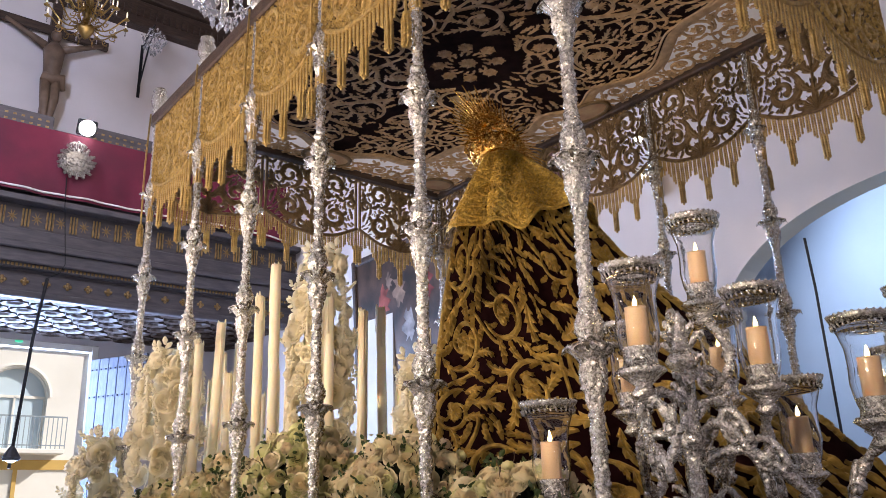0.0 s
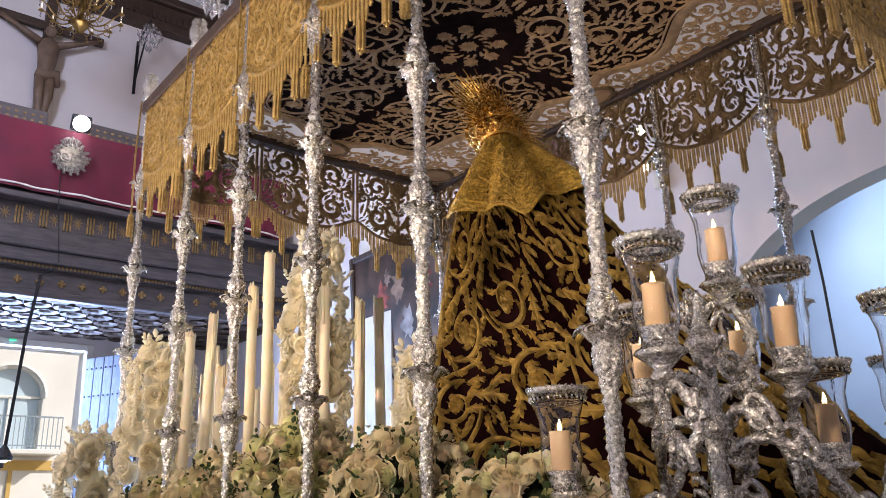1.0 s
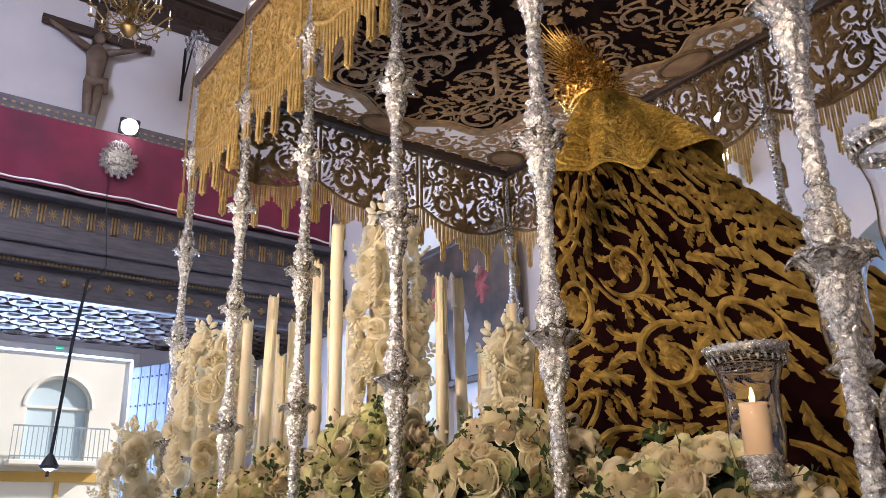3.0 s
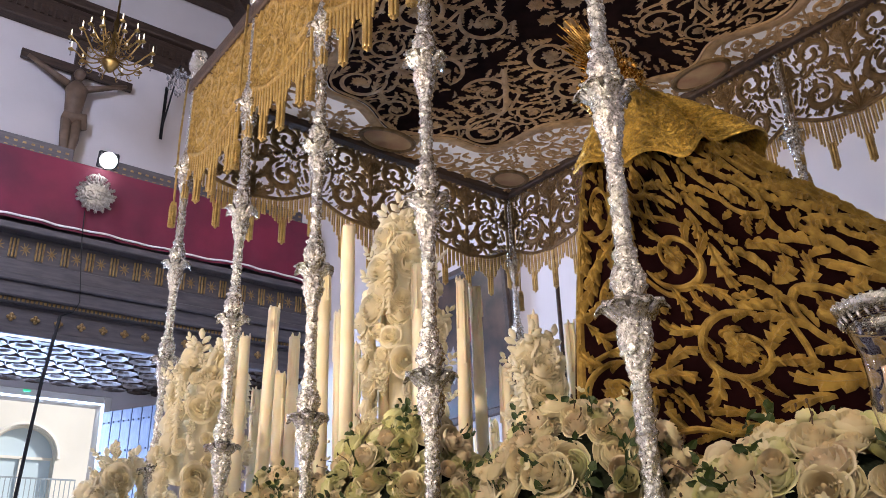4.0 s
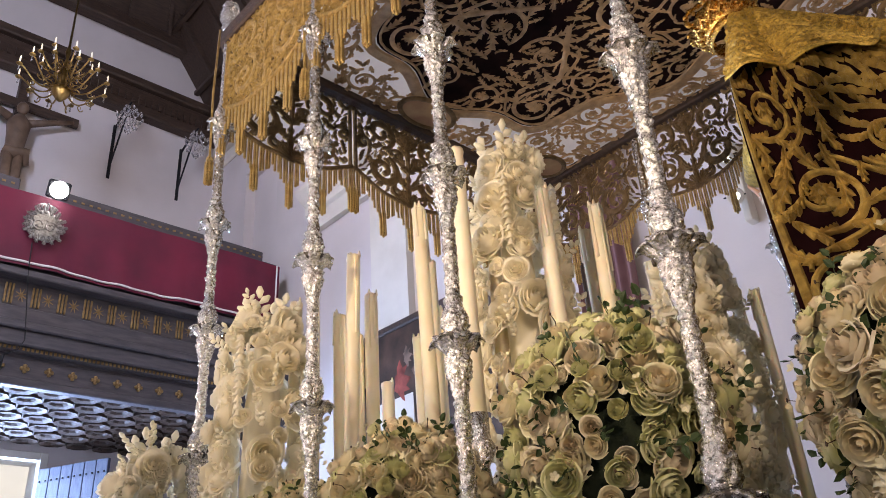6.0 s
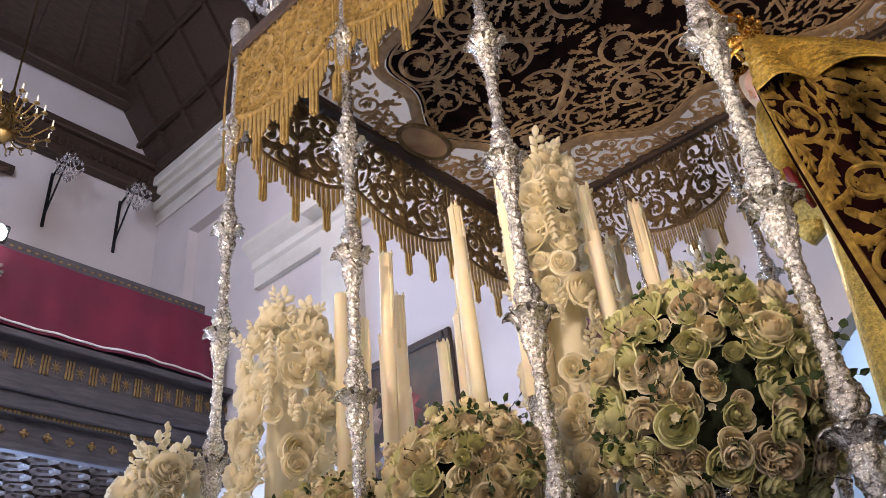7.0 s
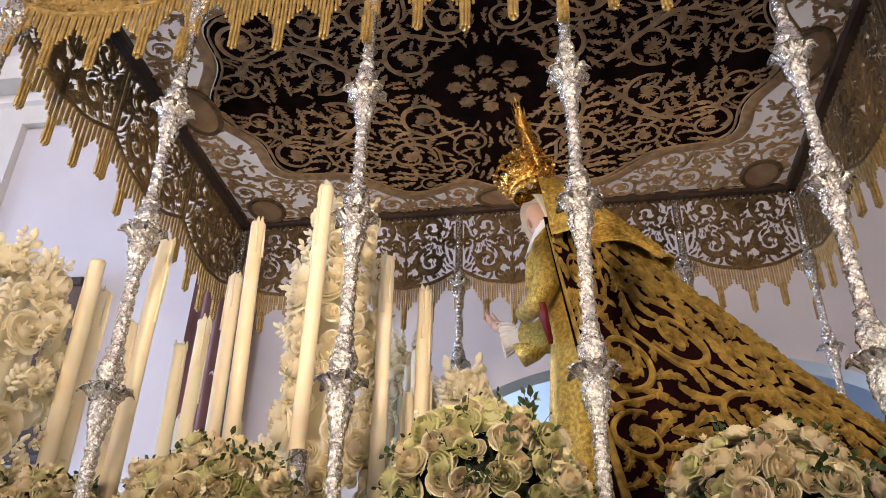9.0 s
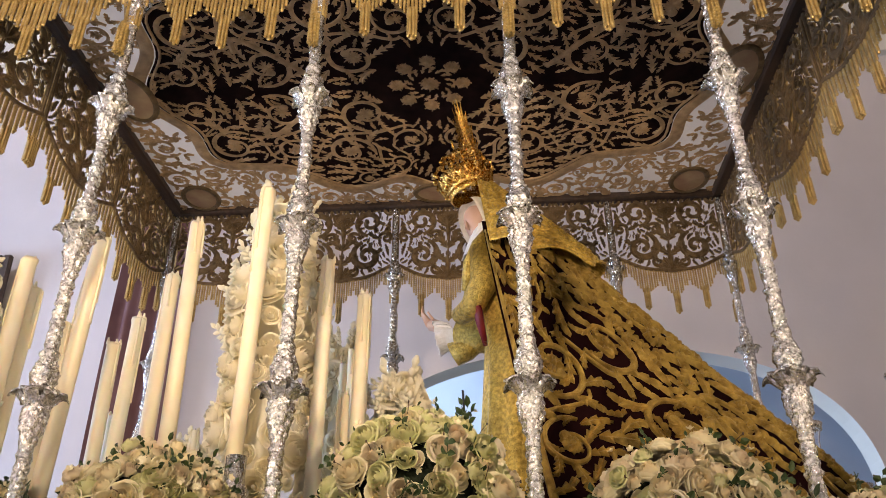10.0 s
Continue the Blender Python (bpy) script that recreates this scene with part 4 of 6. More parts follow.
def canopy_ceiling():
    """The embroidered underside of the canopy."""
    L, W = POLE_Y[-1] - POLE_Y[0], XF - XN
    Z = 4.36
    t = thing("canopy_ceiling", "dark velvet canopy ceiling with old-gold embroidery and white net border", "canopy", (XC, YC + 0.02, Z))
    part("net", Geo().grid(lambda u, v: (-W / 2 + W * u, -L / 2 + L * v, 0.015), 12, 18), NET, t, "white net ground of the border")
    part("beam", Geo().box(-W / 2 - 0.03, -W / 2 + 0.05, -L / 2 - 0.05, L / 2 + 0.05, -0.03, 0.06, 0.01).box(W / 2 - 0.05, W / 2 + 0.03, -L / 2 - 0.05, L / 2 + 0.05, -0.03, 0.06, 0.01)
         .box(-W / 2, W / 2, -L / 2 - 0.05, -L / 2 + 0.04, -0.03, 0.06, 0.01).box(-W / 2, W / 2, L / 2 - 0.04, L / 2 + 0.05, -0.03, 0.06, 0.01), WOOD_DARK, t, "dark canopy frame")

    def edge(a):
        """Scalloped outline of the velvet field, quarter-symmetric."""
        c, s = math.cos(a), math.sin(a)
        p = 5.0
        r = 1 / ((abs(c) / (W / 2 - 0.30)) ** p + (abs(s) / (L / 2 - 0.34)) ** p) ** (1 / p)
        q = abs(math.atan2(abs(s), abs(c)))
        corner = math.exp(-((q - 0.98) / 0.16) ** 2)
        return r * (1 - 0.20 * corner + 0.055 * math.cos(12 * q))
    n = 180
    g = Geo()
    ring = [(edge(2 * math.pi * k / n) * math.cos(2 * math.pi * k / n), edge(2 * math.pi * k / n) * math.sin(2 * math.pi * k / n)) for k in range(n)]
    g.add([(0, 0, 0.0)] + [(x, y, 0.0) for x, y in ring], [(0, 1 + (k + 1) % n, 1 + k) for k in range(n)])
    part("velvet_field", g, VELVET_DARK, t, "near-black velvet field")
    flat = Geo()
    loop = ring + ring[:2]
    ribbon(flat, [(x * 1.035, y * 1.03) for x, y in loop], [0.036] * len(loop), 0.012)
    ribbon(flat, [(x * 0.985, y * 0.985) for x, y in loop], [0.008] * len(loop), 0.014)

    def inside(x, y, R):
        px, py = x, y
        d = math.hypot(px, py)
        a = math.atan2(py, px)
        return d + R * 0.95 < edge(a) and d > 0.28 + R * 0.8
    q = vine_work(W / 2, L / 2, (0.16, 0.12, 0.08), 5, 0.010, inside, (0.12, 0.23), 0.10, 0.009, 7000)
    for sx in (-1, 1):
        for sy in (-1, 1):
            flat.add([(sx * u, sy * v, h) for u, v, h in q.v], [f if sx * sy > 0 else f[::-1] for f in q.f])
    # great ribs round the middle
    for sy in (-1, 1):
        for sx in (-1, 1):
            pts = [(sx * (0.10 + 0.30 * math.sin(s * 2.4)), sy * (0.62 + 0.36 * s + 0.12 * math.sin(3.1 * s))) for s in np.linspace(0, 1, 16)]
            ribbon(flat, pts, [0.018] * 16, 0.012)
    # middle wreath with flowers
    for k in range(8):
        a = 2 * math.pi * k / 8
        rosette(flat, 0.18 * math.cos(a), 0.18 * math.sin(a), 0.048, 0.012, 6, a)
    rosette(flat, 0, 0, 0.06, 0.012, 7)
    for k in range(16):
        a = 2 * math.pi * (k + 0.5) / 16
        leaf(flat, 0.12 * math.cos(a), 0.12 * math.sin(a), a + (0.9 if k % 2 else -0.9), 0.085, 0.016, 0.009, 0.8 if k % 2 else -0.8, 2)
    for k in range(16):
        a = 2 * math.pi * k / 16
        leaf(flat, 0.09 * math.cos(a), 0.09 * math.sin(a), a + 0.6, 0.06, 0.014, 0.008, 0.5, 2)
    # net border: leaves and corner scrolls
    rnd = random.Random(8)

    def border(x, y, R):
        a = math.atan2(y, x)
        return math.hypot(x, y) - R * 0.8 > edge(a) * 1.06 and x + R * 0.8 < W / 2 - 0.04 and y + R * 0.8 < L / 2 - 0.04
    q = embroidery(W / 2, L / 2, 0.10, 31, 0.009, False, border, 0.8, 1.15, 1.3)
    for sx in (-1, 1):
        for sy in (-1, 1):
            flat.add([(sx * u, sy * v, h) for u, v, h in q.v], [f if sx * sy > 0 else f[::-1] for f in q.f])
    for sx in (-1, 1):
        for k in range(15):
            y = (k - 7) / 15 * (L - 0.3)
            leaf(flat, sx * (W / 2 - 0.05), y, (math.pi if sx > 0 else 0) + rnd.uniform(-0.9, 0.9), 0.13, 0.028, 0.008, rnd.uniform(-1.4, 1.4), 3)
    for sy in (-1, 1):
        for k in range(11):
            x = (k - 5) / 11 * (W - 0.3)
            leaf(flat, x, sy * (L / 2 - 0.05), -sy * math.pi / 2 + rnd.uniform(-0.9, 0.9), 0.14, 0.03, 0.008, rnd.uniform(-1.4, 1.4), 3)
    g = Geo().add([(u, v, 0.004 - h) for u, v, h in flat.v], [f[::-1] for f in flat.f])
    part("embroidery", g, CEILING_GOLD, t, "raised old-gold scroll embroidery")
    # painted ovals in the border
    for (x, y, a, b) in ((0, L / 2 - 0.17, 0.19, 0.11), (0, -L / 2 + 0.17, 0.19, 0.11), (W / 2 - 0.16, 0, 0.10, 0.17), (-W / 2 + 0.16, 0, 0.10, 0.17),
                         (W / 2 - 0.2, L / 2 - 0.22, 0.13, 0.11), (-W / 2 + 0.2, L / 2 - 0.22, 0.13, 0.11), (W / 2 - 0.2, -L / 2 + 0.22, 0.13, 0.11), (-W / 2 + 0.2, -L / 2 + 0.22, 0.13, 0.11)):
        md = part("medallion", Geo().add([(0, 0, -0.02)] + [(a * math.cos(k * 0.2618), b * math.sin(k * 0.2618), -0.014) for k in range(24)], [(0, 1 + (k + 1) % 24, 1 + k) for k in range(24)]),
                  shader_oval, t, "embroidered oval medallion", at=pose(x, y, 0))
        fl = Geo()
        ribbon(fl, [(a * math.cos(k * 0.2618), b * math.sin(k * 0.2618)) for k in range(25)], [0.018] * 25, 0.014)
        part("border", Geo().add([(u, v, -0.008 - h) for u, v, h in fl.v], [f[::-1] for f in fl.f]), GOLD_SHADED, md)


shader_oval = shader("silk_picture", (0.34, 0.20, 0.13), 0.7, 0, (0.46, 0.34, 0.20), 9, 0.3, 200)


# ---- the image and her mantle ----
def mantle_point(u, v):
    """u: 0 at her near front edge, round the back, 1 at the far front edge; v: 0 at the shoulders, 1 at the hem."""
    th = (u - 0.5) * 2                                     # -1 near side, 0 back, 1 far side
    side = math.sin(th * math.pi / 2)
    back = math.cos(th * math.pi / 2)
    x0, y0, z0 = XC + 0.27 * side, 2.97 - 0.25 * back, 3.49 - 0.17 * abs(side)
    hemw, hemb = 0.83, 1.95
    bs = math.copysign(abs(side) ** 0.85, side)
    x1 = XC + hemw * bs
    y1 = 2.70 - hemb * back ** 1.0
    z1 = 1.36
    fall = v ** 0.88
    x = x0 + (x1 - x0) * (v ** 0.65)
    y = y0 + (y1 - y0) * (v ** 1.0)
    z = z0 + (z1 - z0) * fall
    fold = 0.028 * v * math.sin(th * 17) + 0.018 * v * math.sin(th * 31 + 1.3)
    x += side * fold
    y -= back * fold
    return Vector((x, y, z))


def mantle_frame(u, v):
    e = 0.004
    u, v = min(max(u, e), 1 - e), min(max(v, e), 1 - e)
    p = mantle_point(u, v)
    n = (mantle_point(u + e, v) - mantle_point(u - e, v)).cross(mantle_point(u, v + e) - mantle_point(u, v - e)).normalized()
    side = Vector((p.x - XC, p.y - 2.8, 0.3))
    return p, (n if n.dot(side) > 0 else -n)


def mantle():
    t = thing("mantle", "maroon velvet mantle with heavy raised gold embroidery", "mantle", (0, 0, 0))
    part("velvet", Geo().grid(lambda u, v: mantle_point(u, v), 90, 60), VELVET_MAROON, t, smooth=True)
    W, H = 4.2, 2.3
    half = vine_work(W / 2, H, (0.18, 0.14, 0.10), 14, 0.021, None, (0.15, 0.30), 0.08, 0.010, 7000)
    flat = Geo().add(half.v, half.f)
    flat.add([(W - u, v, h) for u, v, h in half.v], [f[::-1] for f in half.f])

    def lay(u, v):
        return mantle_frame(u / W, 0.03 + 0.96 * v / H)
    part("gold_embroidery", mapped(flat, lay), MANTLE_GOLD, t, "raised gold scrolls and leaves", smooth=False)
    fl = Geo()
    for uu in (0.006, 0.994):
        ribbon(fl, [(uu * W, v) for v in np.linspace(0.0, H, 60)], [0.024] * 60, 0.014)
    part("border", mapped(fl, lay), MANTLE_GOLD, t, "narrow gold braid border")

def multi(name, pieces, label, category):
    """One mesh with several materials; pieces: (Geo, material, smooth)."""
    me = bpy.data.meshes.new(name)
    v, f, idx = [], [], []
    for k, (g, m, s) in enumerate(pieces):
        o = len(v)
        v += [tuple(p) for p in g.v]
        f += [tuple(i + o for i in q) for q in g.f]
        idx += [k] * len(g.f)
        me.materials.append(m)
    me.from_pydata(v, [], f)
    me.polygons.foreach_set("material_index", idx)
    me.polygons.foreach_set("use_smooth", [True] * len(f))
    me.update()
    return tagged(new(name, me), label, category)


def image_statue():
    """The dressed carving, one plain mesh."""
    head = Geo()
    hm = pose(XC, 2.985, 3.468, -24, 0, 32)
    face = Geo().ball((0, 0, 0), 0.068, 18, 14, 1.42)
    # brow, eye hollows, chin
    face.v = [(x, y + (0.010 * math.exp(-((z + 0.062) / 0.020) ** 2 - (x / 0.03) ** 2) - 0.010 * math.exp(-((z - 0.012) / 0.014) ** 2 - ((abs(x) - 0.026) / 0.014) ** 2)) * (y > 0.02), z) for x, y, z in face.v]
    head.join(face, hm)
    head.join(Geo().tube([(0, 0.064, 0.022), (0, 0.080, -0.014), (0, 0.066, -0.022)], [0.005, 0.009, 0.005], 6), hm)
    head.tube([(XC, 2.95, 3.41), (XC, 2.93, 3.28)], [0.045, 0.06], 10)
    for s in (1,):
        hx = XC + s * 0.42
        head.tube([(XC + s * 0.34, 3.16, 3.07), (hx, 3.24, 3.13)], [0.03, 0.034], 8)
        for k in range(4):
            head.tube([(hx + s * (k - 1.5) * 0.013, 3.24 + 0.008 * k, 3.13), (hx + s * (k - 1.5) * 0.018, 3.29, 3.19), (hx + s * (k - 1.5) * 0.016, 3.285, 3.225)], [0.009, 0.008, 0.004], 6)
        head.tube([(hx - s * 0.02, 3.22, 3.13), (hx - s * 0.05, 3.26, 3.18)], [0.010, 0.006], 6)
    wimple = Geo()

    def hood(u, v):
        a = (u - 0.5) * 2 * 1.95
        r = 0.086 + 0.005 * math.sin(u * 46) * v
        z = 0.118 * math.cos(v * 2.9) + 0.01
        rr = r * (0.18 + 0.95 * math.sin(0.25 + v * 2.35))
        return hm @ Vector((rr * math.sin(a), -rr * math.cos(a) * 1.0 + 0.004, z))
    wimple.grid(hood, 40, 14)
    wimple.lathe([(0.066, 3.45), (0.070, 3.40), (0.095, 3.34), (0.115, 3.27)], 36, (XC, 2.95, 0), wave=lambda a, i, r, z: 1 + 0.05 * math.sin(15 * a + i), cap=False)
    dress = Geo()
    dress.lathe([(0.24, DECK), (0.22, 1.7), (0.18, 2.2), (0.14, 2.65), (0.105, 2.85), (0.105, 3.05), (0.115, 3.22), (0.085, 3.32), (0.05, 3.36)], 40, (XC, 2.83, 0),
                wave=lambda a, i, r, z: 1 + 0.06 * math.sin(9 * a) * (z < 2.7))
    dress.tube([(XC + 0.16, 2.76, 3.25), (XC + 0.25, 2.85, 3.06), (XC + 0.30, 2.95, 3.0), (XC + 0.34, 3.02, 3.03)], [0.07, 0.078, 0.082, 0.085], 14)
    dress.tube([(XC + 0.30, 2.93, 2.99), (XC + 0.32, 3.01, 2.95), (XC + 0.34, 3.08, 2.93)], [0.04, 0.055, 0.06], 10)
    dress.tube([(XC - 0.14, 2.88, 3.24), (XC - 0.17, 2.90, 3.06), (XC - 0.14, 2.97, 2.96), (XC - 0.04, 3.03, 2.96)], [0.06, 0.06, 0.05, 0.04], 12)
    dress.v = [(x, y + 0.09 * min(1.0, max(0.0, (z - 2.6) / 0.6)), z) for x, y, z in dress.v]
    for s in (-1, 1):
        dress.tube([(XC + s * 0.095, 2.95, 3.37), (XC + s * 0.13, 2.99, 3.28), (XC + s * 0.12, 3.03, 3.18), (XC + s * 0.06, 3.05, 3.08)], [0.018, 0.030, 0.032, 0.022], 12)
    lace = Geo()
    rnd = random.Random(77)
    for k in range(16):
        c = 2 * math.pi * k / 16
        y, z = 3.13 + 0.02 * math.sin(c), 3.03
        o = Vector((0.062 * math.cos(c), 0, 0.062 * math.sin(c)))

        def frill(u, v):
            w = o + Vector((-o.z, 0, o.x)) * (u - 0.5) * (0.55 + 0.35 * v)
            w *= 1 + 0.25 * v + 0.12 * math.sin(9 * u + k) * v
            return (XC + 0.34 + w.x + 0.05 * v, y + 0.085 * v, z + w.z + 0.045 * v - 0.07 * v * v * (0.5 + rnd.random() * 0.02))
        lace.grid(frill, 5, 5)
    red = Geo()
    for k in range(4):
        red.tube([(XC - 0.15 + 0.02 * k, 2.98, 3.08), (XC - 0.16 + 0.025 * k, 3.0, 2.95), (XC - 0.13 + 0.015 * k, 2.97, 2.80)], [0.008, 0.022, 0.010], 6)
    multi("dressed_statue", [(head, SKIN, 1), (wimple, LACE, 1), (dress, GOLD_CLOTH, 1), (lace, LACE, 1), (red, RED_SILK, 1)],
          "painted carved figure in a gold brocade dress under a white wimple", "statue")


def veil():
    t = thing("gold_veil", "pointed gold lace veil falling from the crown over the mantle", "veil", (0, 0, 0))

    def veil_point(u, w):
        th = (u - 0.5) * 2
        a = th * math.pi * 0.5
        fold = math.sin(th * 13 + 0.9) + 0.5 * math.sin(th * 23 + 2.0)
        top = Vector((XC + 0.10 * math.sin(a), 2.985 - 0.10 * math.cos(a), 3.655))
        vend = 0.085 + 0.03 * math.cos(a) ** 2 + 0.045 * math.exp(-((abs(th) - 0.45) / 0.10) ** 2)
        p, n = mantle_frame(u, vend)
        mid = top.lerp(p + n * 0.06, w)
        out = Vector((math.sin(a), -math.cos(a), 0.0))
        mid += out * (0.01 * math.sin(math.pi * w) + 0.038 * fold * min(1, w * 1.3))
        return mid

    part("lace", Geo().grid(veil_point, 110, 24), GOLD_CLOTH, t, smooth=True)

    def frame_at(u, w):
        e = 0.004
        u, w = min(max(u, e), 1 - e), min(max(w, e), 1 - e)
        p = veil_point(u, w)
        n = (veil_point(u + e, w) - veil_point(u - e, w)).cross(veil_point(u, w + e) - veil_point(u, w - e)).normalized()
        out = Vector((p.x - XC, p.y - 3.1, 0.3))
        return p, (n if n.dot(out) > 0 else -n)
    flat = embroidery(1.5, 0.75, 0.075, 41, 0.009, True, None, 1.8, 1.2)
    ribbon(flat, [(x, 0.735) for x in np.linspace(0.01, 1.49, 70)], [0.014] * 70, 0.008)
    part("lace_pattern", mapped(flat, lambda u, v: frame_at(u / 1.5, v / 0.75)), GOLD_CLOTH, t, "raised gold lace flowers")


def crown():
    t = thing("image_diadem", "gilt openwork crown with a fan of thin rays", "crown", pose(XC, 3.015, 3.625, -16, 0, 0))
    g = Geo().lathe([(0.098, 0), (0.105, 0.004), (0.105, 0.035), (0.098, 0.04), (0.094, 0.02), (0.098, 0)], 30, cap=False)
    part("band", g, GOLD_METAL, t, smooth=True)
    g = Geo()
    rnd = random.Random(2)
    for k in range(16):
        a = 2 * math.pi * k / 16
        m = Matrix.Rotation(a, 4, "Z")
        for s in (-1, 1):
            pts = []
            for i in range(9):
                b = i / 8 * 5.0
                pts.append(m @ Vector((0.108 + 0.035 * i / 8, s * (0.012 + 0.012 * math.sin(b)), 0.04 + 0.07 * i / 8 + 0.01 * math.cos(b))))
            g.tube(pts, [0.006] * 9, 5)
        g.ball(m @ Vector((0.15, 0, 0.13)), 0.011, 6, 4)
        g.ball(m @ Vector((0.125, 0, 0.06)), 0.010, 6, 4)
    g.lathe([(0.102, 0.035), (0.120, 0.07), (0.140, 0.12), (0.136, 0.125), (0.116, 0.07), (0.099, 0.035)], 48, wave=lambda a, i, r, z: 1 + 0.04 * math.sin(16 * a) * (z > 0.05), cap=False)
    part("floral_gallery", g, GOLD_METAL, t, "band of gilt scrolls and beads", smooth=True)
    g = Geo()
    for k in range(8):
        m = Matrix.Rotation(2 * math.pi * k / 8, 4, "Z")
        pts = [m @ Vector((0.145 * math.cos(b) + 0.01 * math.sin(3 * b), 0, 0.12 + 0.13 * math.sin(b))) for b in np.linspace(0, 1.45, 10)]
        g.tube(pts, [0.008] * 10, 6)
        for p in pts[1::2]:
            g.ball(p, 0.014, 6, 4)
    g.ball((0, 0, 0.27), 0.03, 10, 6)
    g.box(-0.005, 0.005, -0.004, 0.004, 0.29, 0.37).box(-0.022, 0.022, -0.004, 0.004, 0.33, 0.342)
    part("arch_cage", g, GOLD_METAL, t, smooth=True)
    halo = Geo()
    for k in range(-22, 23):
        a = k * 0.088
        L = (0.235, 0.30, 0.26)[k % 3] * (1 - 0.12 * abs(k) / 22)
        s, c = math.sin(a), math.cos(a)
        base = Vector((0.10 * s, -0.06, 0.12 + 0.10 * c))
        tip = Vector((0.10 * s + L * s, -0.055, 0.12 + (0.10 + L) * c))
        if k % 3 == 2:
            pts = [base.lerp(tip, i / 8) + Vector((c, 0, -s)) * 0.007 * math.sin(i * 1.6) for i in range(9)]
        else:
            pts = [base, base.lerp(tip, 0.5), tip]
        halo.tube(pts, [0.0105 - 0.008 * i / (len(pts) - 1) for i in range(len(pts))], 4)
    for k in range(-16, 17):
        a = k * 0.12
        halo.ball((0.14 * math.sin(a), -0.058, 0.12 + 0.14 * math.cos(a)), 0.015, 6, 4)
        halo.ball((0.19 * math.sin(a + 0.06), -0.058, 0.12 + 0.19 * math.cos(a + 0.06)), 0.012, 6, 4)
    part("halo", halo, GOLD_METAL, t, "fan of thin straight and wavy gilt rays")


# ---- flowers ----
def rose_mesh(name, material, seed, R=0.045, open_=1.0):
    """A rose head, opening towards +z: tight spiral heart, then wider petals whose lips roll outward."""
    rnd = random.Random(seed)
    g = Geo()
    rings = ((3, 0.19, 0.62, 0.0), (3, 0.37, 0.62, 0.04), (4, 0.57, 0.54, 0.10), (5, 0.78, 0.36, 0.17), (5, 0.95, 0.10, 0.24))
    for j, (n, rr, zr, roll) in enumerate(rings):
        off = rnd.uniform(0, 6)
        wide = 0.66 + 0.34 * open_
        for k in range(n):
            a = off + 2 * math.pi * k / n + rnd.uniform(-0.15, 0.15)
            span = math.pi / n * 1.5
            r1 = R * rr * (wide if j > 0 else 1) * rnd.uniform(0.95, 1.05)
            z1 = R * (zr + (1 - open_) * 0.22 * (j > 2) + rnd.uniform(-0.04, 0.04))
            rl = R * roll * rnd.uniform(0.25, 1.35) * (0.45 + 0.55 * open_)
            ph, dent = rnd.uniform(0, 6), rnd.uniform(0.0, 0.08)

            def petal(u, v):
                e = 2 * u - 1
                t = a + e * span * (0.45 + 0.55 * math.sin(math.pi / 2 * min(1.0, v * 1.25)))
                r = R * 0.06 + (r1 * 1.10 - R * 0.06) * math.sin(math.pi * 0.68 * v) ** 0.6
                r *= 1 + 0.07 * e
                z = -R * 0.45 + (z1 + R * 0.45) * v ** 1.1
                lip = max(0.0, v - 0.70) / 0.30
                r += rl * lip ** 1.5 * (1 - 0.35 * e * e)
                z -= rl * 0.7 * lip ** 2.4 + R * (0.14 * abs(e) ** 1.5 + 0.20 * abs(e) ** 3.5) * v
                z += R * (0.03 * math.sin(5 * e + ph) - dent * math.exp(-(e / 0.16) ** 2)) * lip
                return (r * math.cos(t), r * math.sin(t), z)
            g.grid(petal, 6, 7)
    g.lathe([(R * 0.11, -R * 0.3), (R * 0.11, R * 0.40), (R * 0.05, R * 0.48)], 7)
    return g.mesh(name, material, True)


def sprig_geo(rnd, length=0.09):
    """A twig with pinnate leaves."""
    g = Geo()
    pts = [Vector((0, 0, 0)), Vector((0.012, 0, length * 0.5)), Vector((0.03, 0.008, length))]
    g.tube([tuple(p) for p in pts], [0.0018, 0.0015, 0.0008], 4)
    for k in range(5):
        s = 0.25 + 0.75 * k / 4
        p = Vector((0.03 * s * s, 0.008 * s, length * s))
        sd = (-1) ** k
        d = Vector((sd * 0.75, rnd.uniform(-0.5, 0.5), 0.55)).normalized()
        L, W = rnd.uniform(0.03, 0.045), rnd.uniform(0.010, 0.015)
        n = d.cross(Vector((0.2, 1, 0.3))).normalized()
        up = n.cross(d)
        vs = [p, p + d * L * 0.35 + n * W, p + d * L * 0.75 + n * W * 0.7, p + d * L - up * 0.006, p + d * L * 0.75 - n * W * 0.7, p + d * L * 0.35 - n * W, p + d * L * 0.5 - up * 0.005]
        g.add([tuple(q) for q in vs], [(0, 1, 6), (1, 2, 6), (2, 3, 6), (3, 4, 6), (4, 5, 6), (5, 0, 6)])
    return g


def aimed(p, d, spin, scale=1.0):
    q = Vector(d).normalized().to_track_quat("Z", "Y").to_matrix().to_4x4()
    return Matrix.Translation(p) @ q @ Matrix.Rotation(spin, 4, "Z") @ Matrix.Scale(scale, 4)


